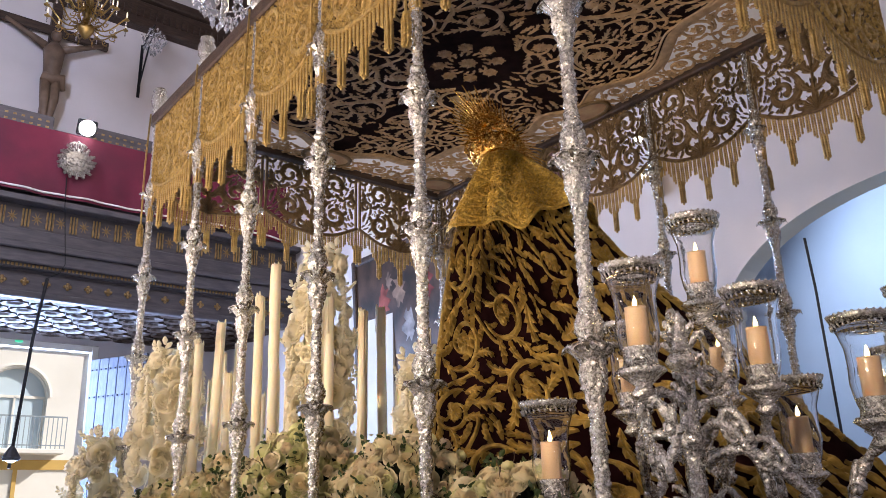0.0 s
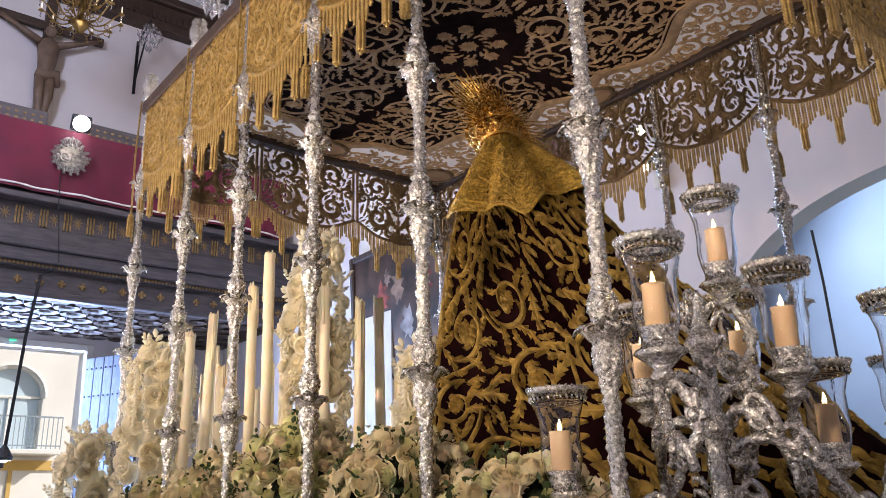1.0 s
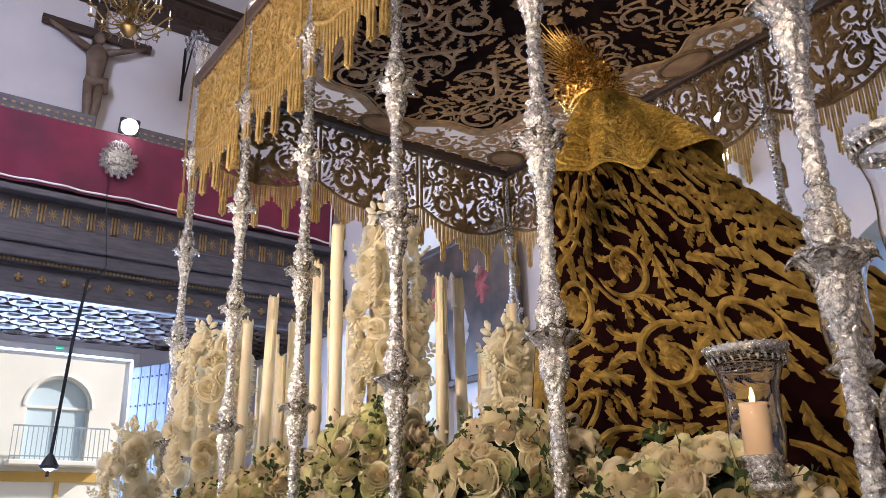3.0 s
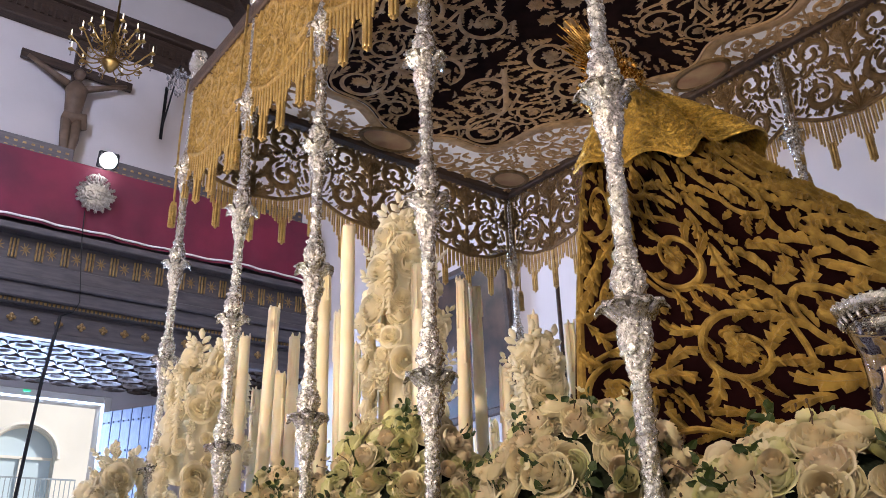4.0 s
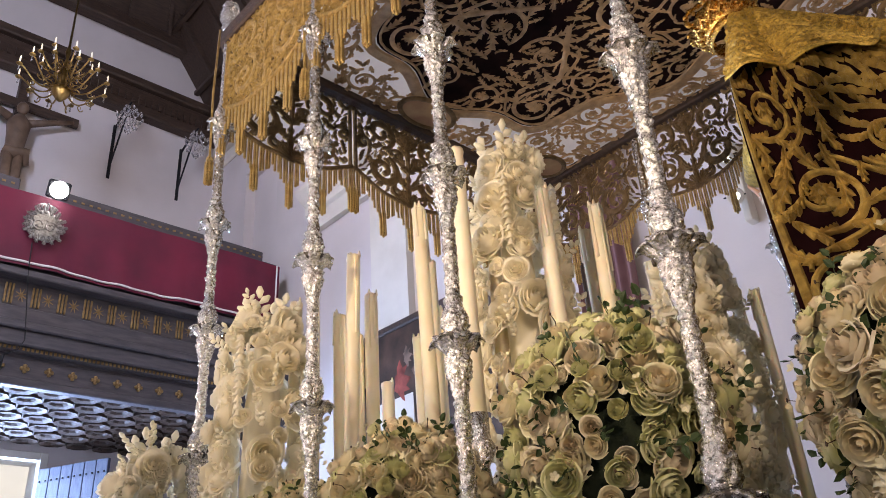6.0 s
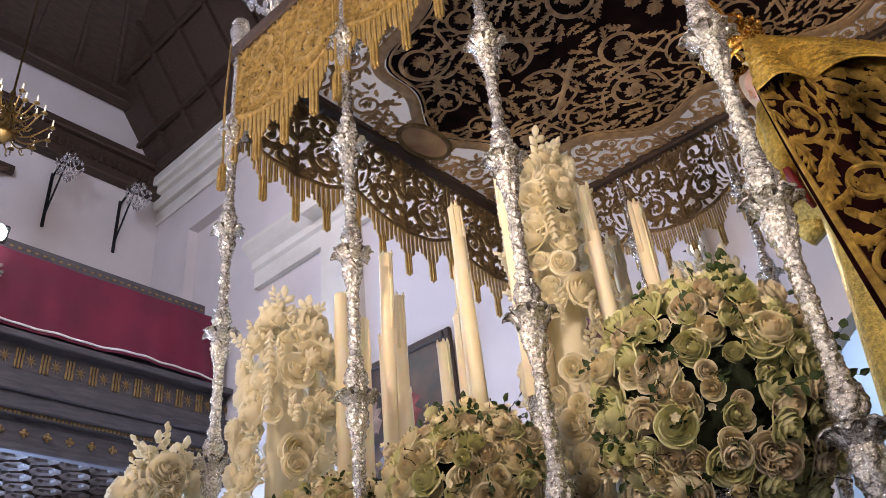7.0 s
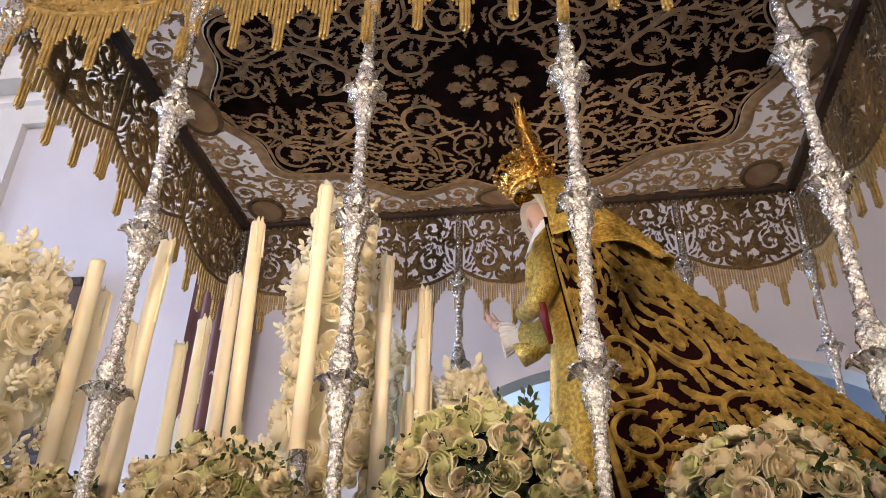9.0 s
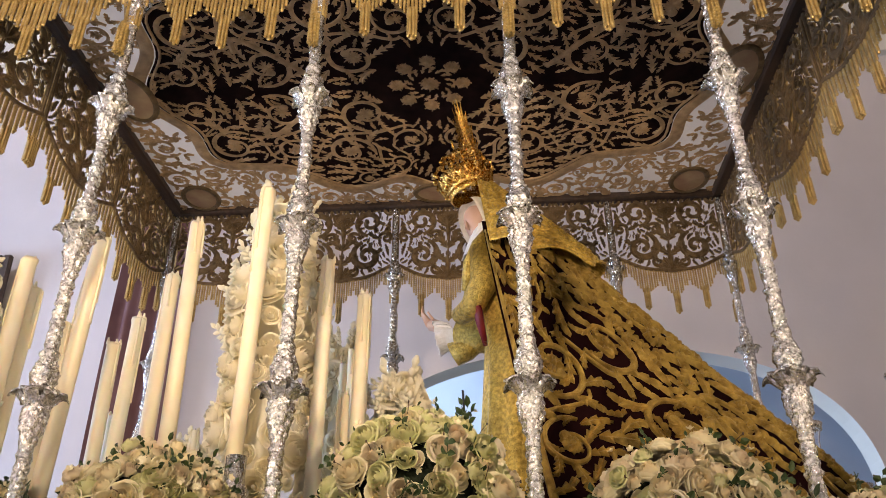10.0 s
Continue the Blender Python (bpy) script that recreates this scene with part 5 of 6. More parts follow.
ROSES = [rose_mesh("rose", m, 100 + i, 0.045, o) for i, (m, o) in enumerate(((ROSE, 1.0), (ROSE, 0.6), (ROSE_GREEN, 0.9), (ROSE_GREEN, 0.5), (ROSE_PINK, 1.1), (ROSE_PINK, 0.7), (ROSE, 1.25)))]
BUDS = [rose_mesh("rose_bud", m, 140 + i, 0.030, 0.12) for i, m in enumerate((ROSE, ROSE_GREEN, ROSE_PINK))]
WAX_ROSES = [rose_mesh("wax_rose", WAX_FLOWER, 160 + i, 0.050, o) for i, o in enumerate((0.9, 1.2, 0.6))]


def bouquet(x, y, top, ry, rx, rz, seed, green):
    """A dome of roses in a silver jar."""
    rnd = random.Random(seed)
    zc = top - rz - 0.075
    label = "dense dome of %s roses in a silver jar" % ("greenish white" if green else "cream and blush")
    t = thing("rose_bouquet", label, "bouquet", (x, y, 0), "rose bouquets along the float")
    part("jar", Geo().lathe([(0.08, DECK), (0.085, DECK + 0.02), (0.04, DECK + 0.05), (0.035, DECK + 0.08), (0.075, DECK + 0.16), (0.085, DECK + 0.24), (0.06, DECK + 0.32), (0.075, min(zc - 0.02, DECK + 0.40))], 20,
                            wave=lambda a, i, r, z: 1 + 0.06 * abs(math.sin(5 * a))), SILVER, t, "chased silver jar", True)
    # foam core; the shade in the gaps between roses is put into its colour
    part("foam", Geo().lathe([(rx * 0.78 * math.sin(b), zc - rz * 0.80 * math.cos(b)) for b in np.linspace(0.1, 3.0, 9)], 16, wave=lambda a, i, r, z: math.hypot(math.cos(a), math.sin(a) * ry / rx)), FOAM_SHADE, t, "foam core, dark for the shade between roses", True)
    leaves, twigs, blossoms = Geo(), Geo(), Geo()
    n = 298
    golden = math.pi * (3 - math.sqrt(5))
    for i in range(n):
        zz = 1 - 1.86 * (i + 0.5) / n
        rr = math.sqrt(max(0, 1 - zz * zz))
        a = i * golden + rnd.uniform(-0.25, 0.25)
        d = Vector((rr * math.cos(a) / rx, rr * math.sin(a) / ry, zz / rz)).normalized()
        k = rnd.uniform(0.86, 1.05)
        p = Vector((rr * math.cos(a) * rx * k, rr * math.sin(a) * ry * k, zc + zz * rz * k))
        d = (d + Vector((rnd.uniform(-0.35, 0.35), rnd.uniform(-0.35, 0.35), rnd.uniform(-0.38, 0.20)))).normalized()
        if rnd.random() < 0.16:
            part("rose_bud", rnd.choice(BUDS), ROSE, t, at=aimed(p + d * 0.02, d, rnd.uniform(0, 6), rnd.uniform(0.8, 1.2)))
        else:
            pool = (ROSES[2], ROSES[3], ROSES[0], ROSES[2], ROSES[5]) if green else (ROSES[0], ROSES[1], ROSES[4], ROSES[5], ROSES[6], ROSES[0], ROSES[2])
            part("rose", rnd.choice(pool), ROSE, t, at=aimed(p, d, rnd.uniform(0, 6), rnd.choice((0.55, 0.66, 0.76, 0.86, 0.94, 1.0))))
        if rnd.random() < 0.34:
            e = (d + Vector((rnd.uniform(-0.9, 0.9), rnd.uniform(-0.9, 0.9), rnd.uniform(-0.5, 0.7)))).normalized()
            leaves.join(sprig_geo(rnd, rnd.uniform(0.06, 0.10)), aimed(p - d * 0.012, e, rnd.uniform(0, 6), rnd.uniform(0.5, 0.85)))
        if rnd.random() < 0.16:
            e = (d + Vector((rnd.uniform(-0.6, 0.6), rnd.uniform(-0.6, 0.6), 0.3))).normalized()
            q = p + e * rnd.uniform(0.035, 0.065)
            twigs.tube([tuple(p), tuple(p.lerp(q, 0.6) + Vector((0.008, 0, 0.004))), tuple(q)], [0.0016, 0.0013, 0.0008], 4)
            twigs.ball(tuple(q), 0.0028, 5, 3, 1.8)
        for _ in range(rnd.choice((0, 0, 0, 1))):
            e = (d + Vector((rnd.uniform(-1, 1), rnd.uniform(-1, 1), rnd.uniform(-1, 1)))).normalized()
            q = p + e * 0.05
            for s in range(5):
                b = s * 1.257
                w = aimed(q, e, b)
                blossoms.grid(lambda u, v: w @ Vector((0.011 * v, (u - 0.5) * 0.011 * math.sin(0.3 + 2.5 * v), 0.008 * v)), 2, 2)
    tagged(part("leaves", leaves, LEAF, t, "dark green rose leaves"), kind="stuff")
    tagged(part("twig_spray", twigs, TWIG, t, "thin brown twigs"), kind="stuff")
    tagged(part("small_blossoms", blossoms, ROSE, t, "tiny pale filler blossoms"), kind="stuff")


def bell_string(length):
    """A hanging string of nested wax bells."""
    g = Geo()
    n = int(length / 0.026)
    for i in range(n):
        z = -i * 0.026
        r = 0.010 + 0.009 * math.sin(math.pi * (0.25 + 0.7 * i / n))
        g.lathe([(r * 1.15, z - 0.026), (r * 0.85, z - 0.016), (r * 0.45, z - 0.004), (r * 0.2, z + 0.003)], 8, wave=lambda a, k, q, zz: 1 + 0.16 * math.cos(5 * a) * (k == 0), cap=False)
    return g


def wax_leaf_geo(L=0.09, W=0.022):
    g = Geo()
    for k in range(7):
        s = k / 6
        sd = 0 if k == 6 else (-1) ** k
        base = Vector((0, 0, L * s * 0.85))
        d = Vector((sd * 0.8, 0.15, 0.6 if k < 6 else 1)).normalized()
        e = base + d * W * 1.5
        g.tube([tuple(base), tuple(base.lerp(e, 0.55)), tuple(e)], [0.004, 0.011, 0.004], 6)
    return g


def wax_column(x, y, z0, top, r, seed, bells=3):
    rnd = random.Random(seed)
    t = thing("wax_flower_spray", "tall spray of cream wax roses, leaves and bell garlands", "wax flowers", (x, y, 0), "wax flower sprays")
    part("stand", Geo().lathe([(0.07, DECK), (0.06, DECK + 0.03), (0.025, DECK + 0.06), (0.022, z0), (0.05, z0 + 0.03)], 12), SILVER, t, "silver jar stand", True)
    H = top - z0
    part("core", Geo().lathe([(r * 0.3, z0), (r * 0.42, z0 + H * 0.25), (r * 0.38, z0 + H * 0.6), (r * 0.2, z0 + H * 0.85), (0.02, z0 + H * 0.93)], 14, wave=lambda a, i, q, z: 1 + 0.12 * math.sin(5 * a + z * 20)), WAX_FLOWER, t, smooth=True)
    leafm = wax_leaf_geo().mesh("wax_leaf", WAX_FLOWER, True)
    n = int(44 + 92 * H)
    golden = math.pi * (3 - math.sqrt(5))
    for i in range(n):
        s = (i + 0.5) / n
        a = i * golden + rnd.uniform(-0.3, 0.3)
        prof = 0.88 + 0.18 * math.sin(math.pi * min(1, s * 1.1)) - 0.28 * max(0, s - 0.74) / 0.26
        rr = r * prof * rnd.uniform(0.80, 1.12)
        p = Vector((rr * math.cos(a), rr * math.sin(a), z0 + H * s * 0.94))
        d = Vector((math.cos(a), math.sin(a), -0.12 + 0.35 * s + rnd.uniform(-0.3, 0.3)))
        c = rnd.random()
        if c < 0.70:
            part("wax_rose", rnd.choice(WAX_ROSES), WAX_FLOWER, t, at=aimed(p, d, rnd.uniform(0, 6), rnd.choice((0.6, 0.75, 0.95, 1.15, 1.4))))
        else:
            part("wax_leaf", leafm, WAX_FLOWER, t, at=aimed(p * 1.0, d + Vector((0, 0, 0.9)), rnd.uniform(0, 6), rnd.uniform(0.6, 1.0)))
    for k in range(4):
        a = 2 * math.pi * k / 4 + 0.7
        part("wax_leaf", leafm, WAX_FLOWER, t, at=aimed(Vector((0.05 * math.cos(a), 0.05 * math.sin(a), top - 0.13)), Vector((0.25 * math.cos(a), 0.25 * math.sin(a), 1)), a, 1.5))
    for k in range(bells):
        a = 2 * math.pi * k / bells + rnd.uniform(-0.3, 0.3) + 3.6
        L = rnd.uniform(0.26, 0.4)
        part("bell_string", bell_string(L), WAX_FLOWER, t, "hanging string of wax bells", True, at=pose((r * 1.1) * math.cos(a), (r * 1.1) * math.sin(a), top - rnd.uniform(0.15, 0.35)))


def candle_variants():
    out = []
    for i in range(4):
        rnd = random.Random(300 + i)
        g = Geo()
        prof = [(0.0265, -1.0), (0.0265, -0.5), (0.0255, -0.12), (0.025, -0.03), (0.0255, -0.012), (0.0235, 0.0), (0.012, -0.006), (0.004, -0.008)]
        ph = rnd.uniform(0, 6)
        g.lathe(prof, 20, wave=lambda a, k, r, z: 1 + 0.025 * math.sin(2 * a + ph + z * 3) + (0.07 * math.sin(3 * a + ph) + 0.05 * math.sin(7 * a) if z > -0.02 else 0))
        for k in range(4):
            a = rnd.uniform(0, 6.28)
            L = rnd.uniform(0.05, 0.4)
            g.tube([(0.0245 * math.cos(a), 0.0245 * math.sin(a), -0.004), (0.0262 * math.cos(a), 0.0262 * math.sin(a), -L * 0.5), (0.0262 * math.cos(a + 0.05), 0.0262 * math.sin(a + 0.05), -L)], [0.004, 0.0045, 0.006], 6)
        for k in range(4):
            a = rnd.uniform(0, 6.28)
            g.tube([(0.021 * math.cos(a), 0.021 * math.sin(a), -0.004), (0.022 * math.cos(a), 0.022 * math.sin(a), 0.007 + 0.005 * k)], [0.008, 0.003], 6)
        out.append(g.mesh("wax", WAX, True))
    return out


def candles():
    waxes = candle_variants()
    wick = Geo().tube([(0, 0, -0.01), (0.001, 0, 0.006), (0.004, 0.001, 0.013)], [0.0015, 0.0014, 0.001], 5).mesh("wick", WICK)
    stick = Geo().lathe([(0.06, 0), (0.062, 0.015), (0.03, 0.04), (0.02, 0.07), (0.026, 0.11), (0.016, 0.16), (0.017, 0.40), (0.028, 0.44), (0.02, 0.48), (0.045, 0.52), (0.03, 0.54), (0.029, 0.60)], 16,
                        wave=lambda a, i, r, z: 1 + 0.06 * abs(math.sin(4 * a))).mesh("stem", SILVER, True)
    near = [(1.86, 3.73, 3.07), (1.90, 3.99, 2.96), (1.81, 4.275, 2.855), (1.97, 4.375, 2.77), (2.26, 4.31, 2.76), (2.05, 4.11, 2.83), (2.2, 4.36, 2.63), (1.93, 4.42, 2.60),
            (1.78, 4.50, 2.77), (1.95, 4.56, 2.74), (1.87, 4.76, 2.85), (2.07, 3.54, 2.88), (2.2, 3.42, 2.80), (2.12, 3.82, 3.17), (2.02, 4.86, 2.62), (1.80, 5.12, 2.42), (2.24, 4.62, 2.52), (2.47, 3.66, 2.90), (2.70, 3.54, 2.78), (2.52, 3.54, 2.52), (2.45, 4.0, 2.55), (2.50, 4.45, 2.45)]
    k = 0
    for mirror in (0, 1):
        for x, y, z in near:
            if mirror:
                x = 2 * XC - x
                if y < 3.5:
                    continue
            s = thing("candlestick", "chased silver candlestick on the float", "candlestick", (x, y, DECK), "silver candlesticks")
            hgt = z - 1.02 - DECK
            part("stem", stick, SILVER, s, at=Matrix.Diagonal((1, 1, max(0.2, hgt) / 0.56, 1)))
            c = thing("candle", "tall unlit cream wax candle with drips", "candle", pose(x, y, z, random.Random(k).uniform(-1.2, 1.2), random.Random(k + 1).uniform(-1.2, 1.2), 40 * k), "tall wax candles")
            part("wax", waxes[k % 4], WAX, c)
            part("wick", wick, WICK, c, "burnt black wick")
            k += 1


# ---- tail candelabra ----
def ring_meshes():
    R = 0.078
    g = Geo()
    g.lathe([(R + 0.003, 0.014), (R + 0.006, 0.010), (R - 0.004, -0.010), (R - 0.007, -0.006), (R - 0.001, 0.010), (R + 0.003, 0.014)], 32, cap=False)
    for k in range(30):
        a = 2 * math.pi * k / 30
        g.ball((R * 1.05 * math.cos(a), R * 1.05 * math.sin(a), 0.014), 0.0038, 6, 3)
        leaf_r = R * 0.98
        g.tube([(leaf_r * math.cos(a), leaf_r * math.sin(a), -0.01), (leaf_r * 0.97 * math.cos(a + 0.05), leaf_r * 0.97 * math.sin(a + 0.05), -0.022)], [0.004, 0.002], 5)
    ring = g.mesh("rim", SILVER, True)
    prof = [(0.042, -0.225), (0.049, -0.20), (0.055, -0.16), (0.052, -0.12), (0.054, -0.07), (0.066, -0.03), (0.074, 0.0)]
    glass = Geo().lathe(prof + [(r - 0.002, z) for r, z in prof[::-1]], 32, cap=False).mesh("glass_shade", GLASS, True)
    return ring, glass


def candelabrum(x, y, turn, seed, flip=1, lit=True):
    ring, glass = RINGS
    rnd = random.Random(seed)
    t = thing("candelabrum", "branched chased silver candelabrum with glass storm shades", "candelabrum", pose(x, y, 0, 0, 0, turn), "tail candelabra")
    prof, z = [], DECK
    while z < 2.34:
        q = (z - DECK) / 1.04
        r = 0.026 - 0.004 * q + 0.022 * max(0, math.sin(q * 31)) ** 4 + (0.05 if q < 0.06 else 0)
        r *= 1 if q < 0.9 else max(0.2, 1 - (q - 0.9) * 8)
        prof.append((r, z))
        z += 0.014
    part("stem", Geo().lathe(prof, 24, wave=lambda a, i, r, zz: 1 + 0.10 * abs(math.sin(6 * a)) + 0.05 * math.sin(3 * a + zz * 90)), SILVER, t, "fluted silver stem", True)
    g = Geo()
    for k in range(40):
        a, zz = rnd.uniform(0, 6.28), rnd.uniform(1.6, 2.28)
        c = Vector((0.028 * math.cos(a), 0.028 * math.sin(a), zz))
        o = Vector((math.cos(a), math.sin(a), 0))
        g.tube([c, c + o * 0.018 + Vector((0, 0, 0.025)), c + o * 0.034 + Vector((0, 0, 0.03)), c + o * 0.036 + Vector((0, 0, 0.015))], [0.006, 0.011, 0.007, 0.003], 6)
    part("stem_leaves", g, SILVER, t, "chased leaves round the stem", True)
    # branch ends: offsets in x, y and candle tops
    ends = [(-0.25, -0.05, 2.30), (0.20, 0.045, 2.55), (0.10, -0.17, 2.265), (-0.18, 0.345, 2.00), (0.27, -0.37, 2.17), (0.12, 0.28, 2.25), (0.34, 0.10, 2.28), (0.38, -0.10, 2.05)]
    for i, (ex, ey, ct) in enumerate(ends):
        ex *= flip
        cup = ct - 0.16
        L = math.hypot(ex, ey)
        ux, uy = ex / L, ey / L
        start = Vector((0.03 * ux, 0.03 * uy, cup - 0.06 - 0.03 * (i % 3)))
        pts, rad = [], []
        for k in range(25):
            s = k / 24
            w = 1 - s
            p = start * w + Vector((ex, ey, cup - 0.055)) * s
            p = p + Vector((0, 0, 0.10 * math.sin(2 * math.pi * s) * (s < 0.5) - 0.17 * math.sin(math.pi * s) ** 1.5))
            p += Vector((-uy, ux, 0)) * 0.06 * math.sin(2 * math.pi * s) * (1 if i % 2 else -1)
            p += Vector((ux, uy, 0)) * 0.07 * math.sin(math.pi * s) ** 2
            pts.append(p)
            rad.append(0.0145 + 0.0035 * math.sin(s * 60))
        br = part("branch", Geo().tube(pts, rad, 10), SILVER, t, "scrolled silver branch", True)
        g = Geo()
        for k in range(3):
            c = pts[6 + k * 6]
            dr = (pts[7 + k * 6] - pts[5 + k * 6]).normalized()
            sp = []
            for m in range(16):
                b = m / 15 * 7.5
                rr = 0.060 * (1 - m / 17)
                sp.append(c + dr * rr * math.cos(b) + Vector((0, 0, 1)) * rr * math.sin(b) + Vector((ux, uy, 0)) * 0.006 * math.sin(b))
            g.tube(sp, [0.0125 - 0.0005 * m for m in range(16)], 8)
            for m in range(5):
                q = c + Vector((rnd.uniform(-0.03, 0.03), rnd.uniform(-0.03, 0.03), rnd.uniform(-0.02, 0.035)))
                g.tube([c, c.lerp(q, 0.6), q], [0.009, 0.017, 0.004], 8)
        part("scroll_leaves", g, SILVER, br, smooth=True)
        sh = part("cup", Geo().lathe([(0.012, -0.07), (0.03, -0.055), (0.018, -0.035), (0.045, -0.01), (0.058, 0.0), (0.05, 0.012), (0.04, 0.01), (0.036, 0.05), (0.042, 0.06), (0.034, 0.062)], 20, (0, 0, 0),
                                      wave=lambda a, k, r, z: 1 + 0.10 * abs(math.sin(5 * a))), SILVER, t, "leafy silver cup", True, at=pose(ex, ey, cup))
        part("rim", ring, SILVER, sh, "pierced silver rim of the shade", at=pose(0, 0, 0.26))
        gl = part("glass_shade", glass, GLASS, sh, "clear glass storm shade", at=pose(0, 0, 0.26))
        gl.visible_shadow = False
        part("candle_stub", STUB, WAX_TAN, sh, "short lit candle", at=pose(0, 0, 0.16))
        if lit:
            part("flame", FLAME_MESH, FLAME, sh, "small candle flame", at=pose(0, 0, 0.163))


STUB = Geo().lathe([(0.028, -0.12), (0.028, -0.02), (0.0265, -0.004), (0.028, 0.003), (0.023, -0.004), (0.004, -0.008)], 18, wave=lambda a, i, r, z: 1 + (0.05 * math.sin(3 * a) if z > -0.01 else 0)).mesh("candle_stub", WAX_TAN, True)
FLAME_MESH = Geo().lathe([(0.001, -0.004), (0.0055, 0.004), (0.006, 0.010), (0.004, 0.020), (0.0006, 0.032)], 10).mesh("flame", FLAME, True)
RINGS = ring_meshes()


def float_base():
    t = thing("float_table", "wooden float table with velvet skirt under the canopy", "float", (XC, YC, 0))
    part("tabletop", Geo().box(-1.35, 1.35, -2.75, 2.35, 1.2, DECK, 0.02), WOOD_DARK, t)
    part("skirt", Geo().box(-1.3, 1.3, -2.7, 2.3, 0.02, 1.2), VELVET_MAROON, t, "maroon velvet skirt")
    for x in (-1.40, 1.35):
        part("side_panel", Geo().box(x, x + 0.05, -2.75, 2.35, 1.02, DECK, 0.01), SILVER, t, "silver side panel")

# ---- furnishings of the church ----
def loft_emblem():
    t = thing("silver_crest", "round silver crest with a crown pinned on the velvet", "crest", pose(2.84, 12.60, 7.13, 90, 0, 0))
    g = Geo().lathe([(0.24, 0), (0.23, 0.02), (0.15, 0.04), (0.05, 0.05)], 32, wave=lambda a, i, r, z: 1 + 0.05 * math.sin(9 * a))
    part("plate", g, AGED_SILVER, t, smooth=True)
    fl = Geo()
    rnd = random.Random(4)
    for k in range(16):
        a = 2 * math.pi * k / 16
        leaf(fl, 0.17 * math.cos(a), 0.17 * math.sin(a), a + 0.5, 0.14, 0.035, 0.03, rnd.uniform(-1.5, 1.5), 3)
    for s in (-1, 1):
        volute(fl, s * 0.08, -0.02, 0.09, 0, s, 0.014, 0.03, rnd, False, leaves=4)
    part("scrolls", Geo().add([(x, y, h + 0.03) for x, y, h in fl.v], fl.f), AGED_SILVER, t)
    g = Geo()
    for k in range(-3, 4):
        g.tube([(k * 0.03, 0.22, 0.03), (k * 0.042, 0.27, 0.05), (k * 0.02, 0.32, 0.04)], [0.012, 0.014, 0.006], 6)
    g.ball((0, 0.33, 0.04), 0.018, 8, 5)
    part("crown", g, AGED_SILVER, t, smooth=True)


def crucifix():
    t = thing("wooden_cross", "dark wooden cross fixed on the white wall", "cross", (2.86, BACK_Y - 0.12, 0))
    part("upright", Geo().box(-0.09, 0.09, -0.05, 0.12, 8.6, 11.75, 0.01), WOOD_DARK, t)
    part("crossbar", Geo().box(-1.02, 1.02, -0.052, 0.05, 10.98, 11.16, 0.01), WOOD_DARK, t)
    g = Geo()
    y = BACK_Y - 0.28
    X = 2.86
    g.ball((X, y - 0.05, 10.86), 0.105, 10, 7, 1.25)
    g.tube([(X, y, 10.74), (X, y, 10.55), (X, y - 0.02, 10.25), (X, y, 10.0), (X, y, 9.85)], [0.07, 0.20, 0.17, 0.15, 0.16], 12)
    for s in (-1, 1):
        g.tube([(X + s * 0.16, y, 10.62), (X + s * 0.5, y + 0.03, 10.80), (X + s * 0.9, y + 0.08, 11.02)], [0.08, 0.06, 0.04], 8)
        g.tube([(X + s * 0.09, y, 9.9), (X + s * 0.08, y - 0.08, 9.45), (X + s * 0.03, y + 0.02, 8.95), (X, y, 8.8)], [0.10, 0.09, 0.06, 0.04], 8)
    g.tube([(X - 0.16, y - 0.02, 9.95), (X, y - 0.05, 9.9), (X + 0.18, y - 0.02, 9.98), (X + 0.24, y, 9.75)], [0.10, 0.13, 0.11, 0.05], 8)
    solo("crucified_figure", g, BODY, "dark painted carved figure fixed on the cross", "statue", smooth=True)


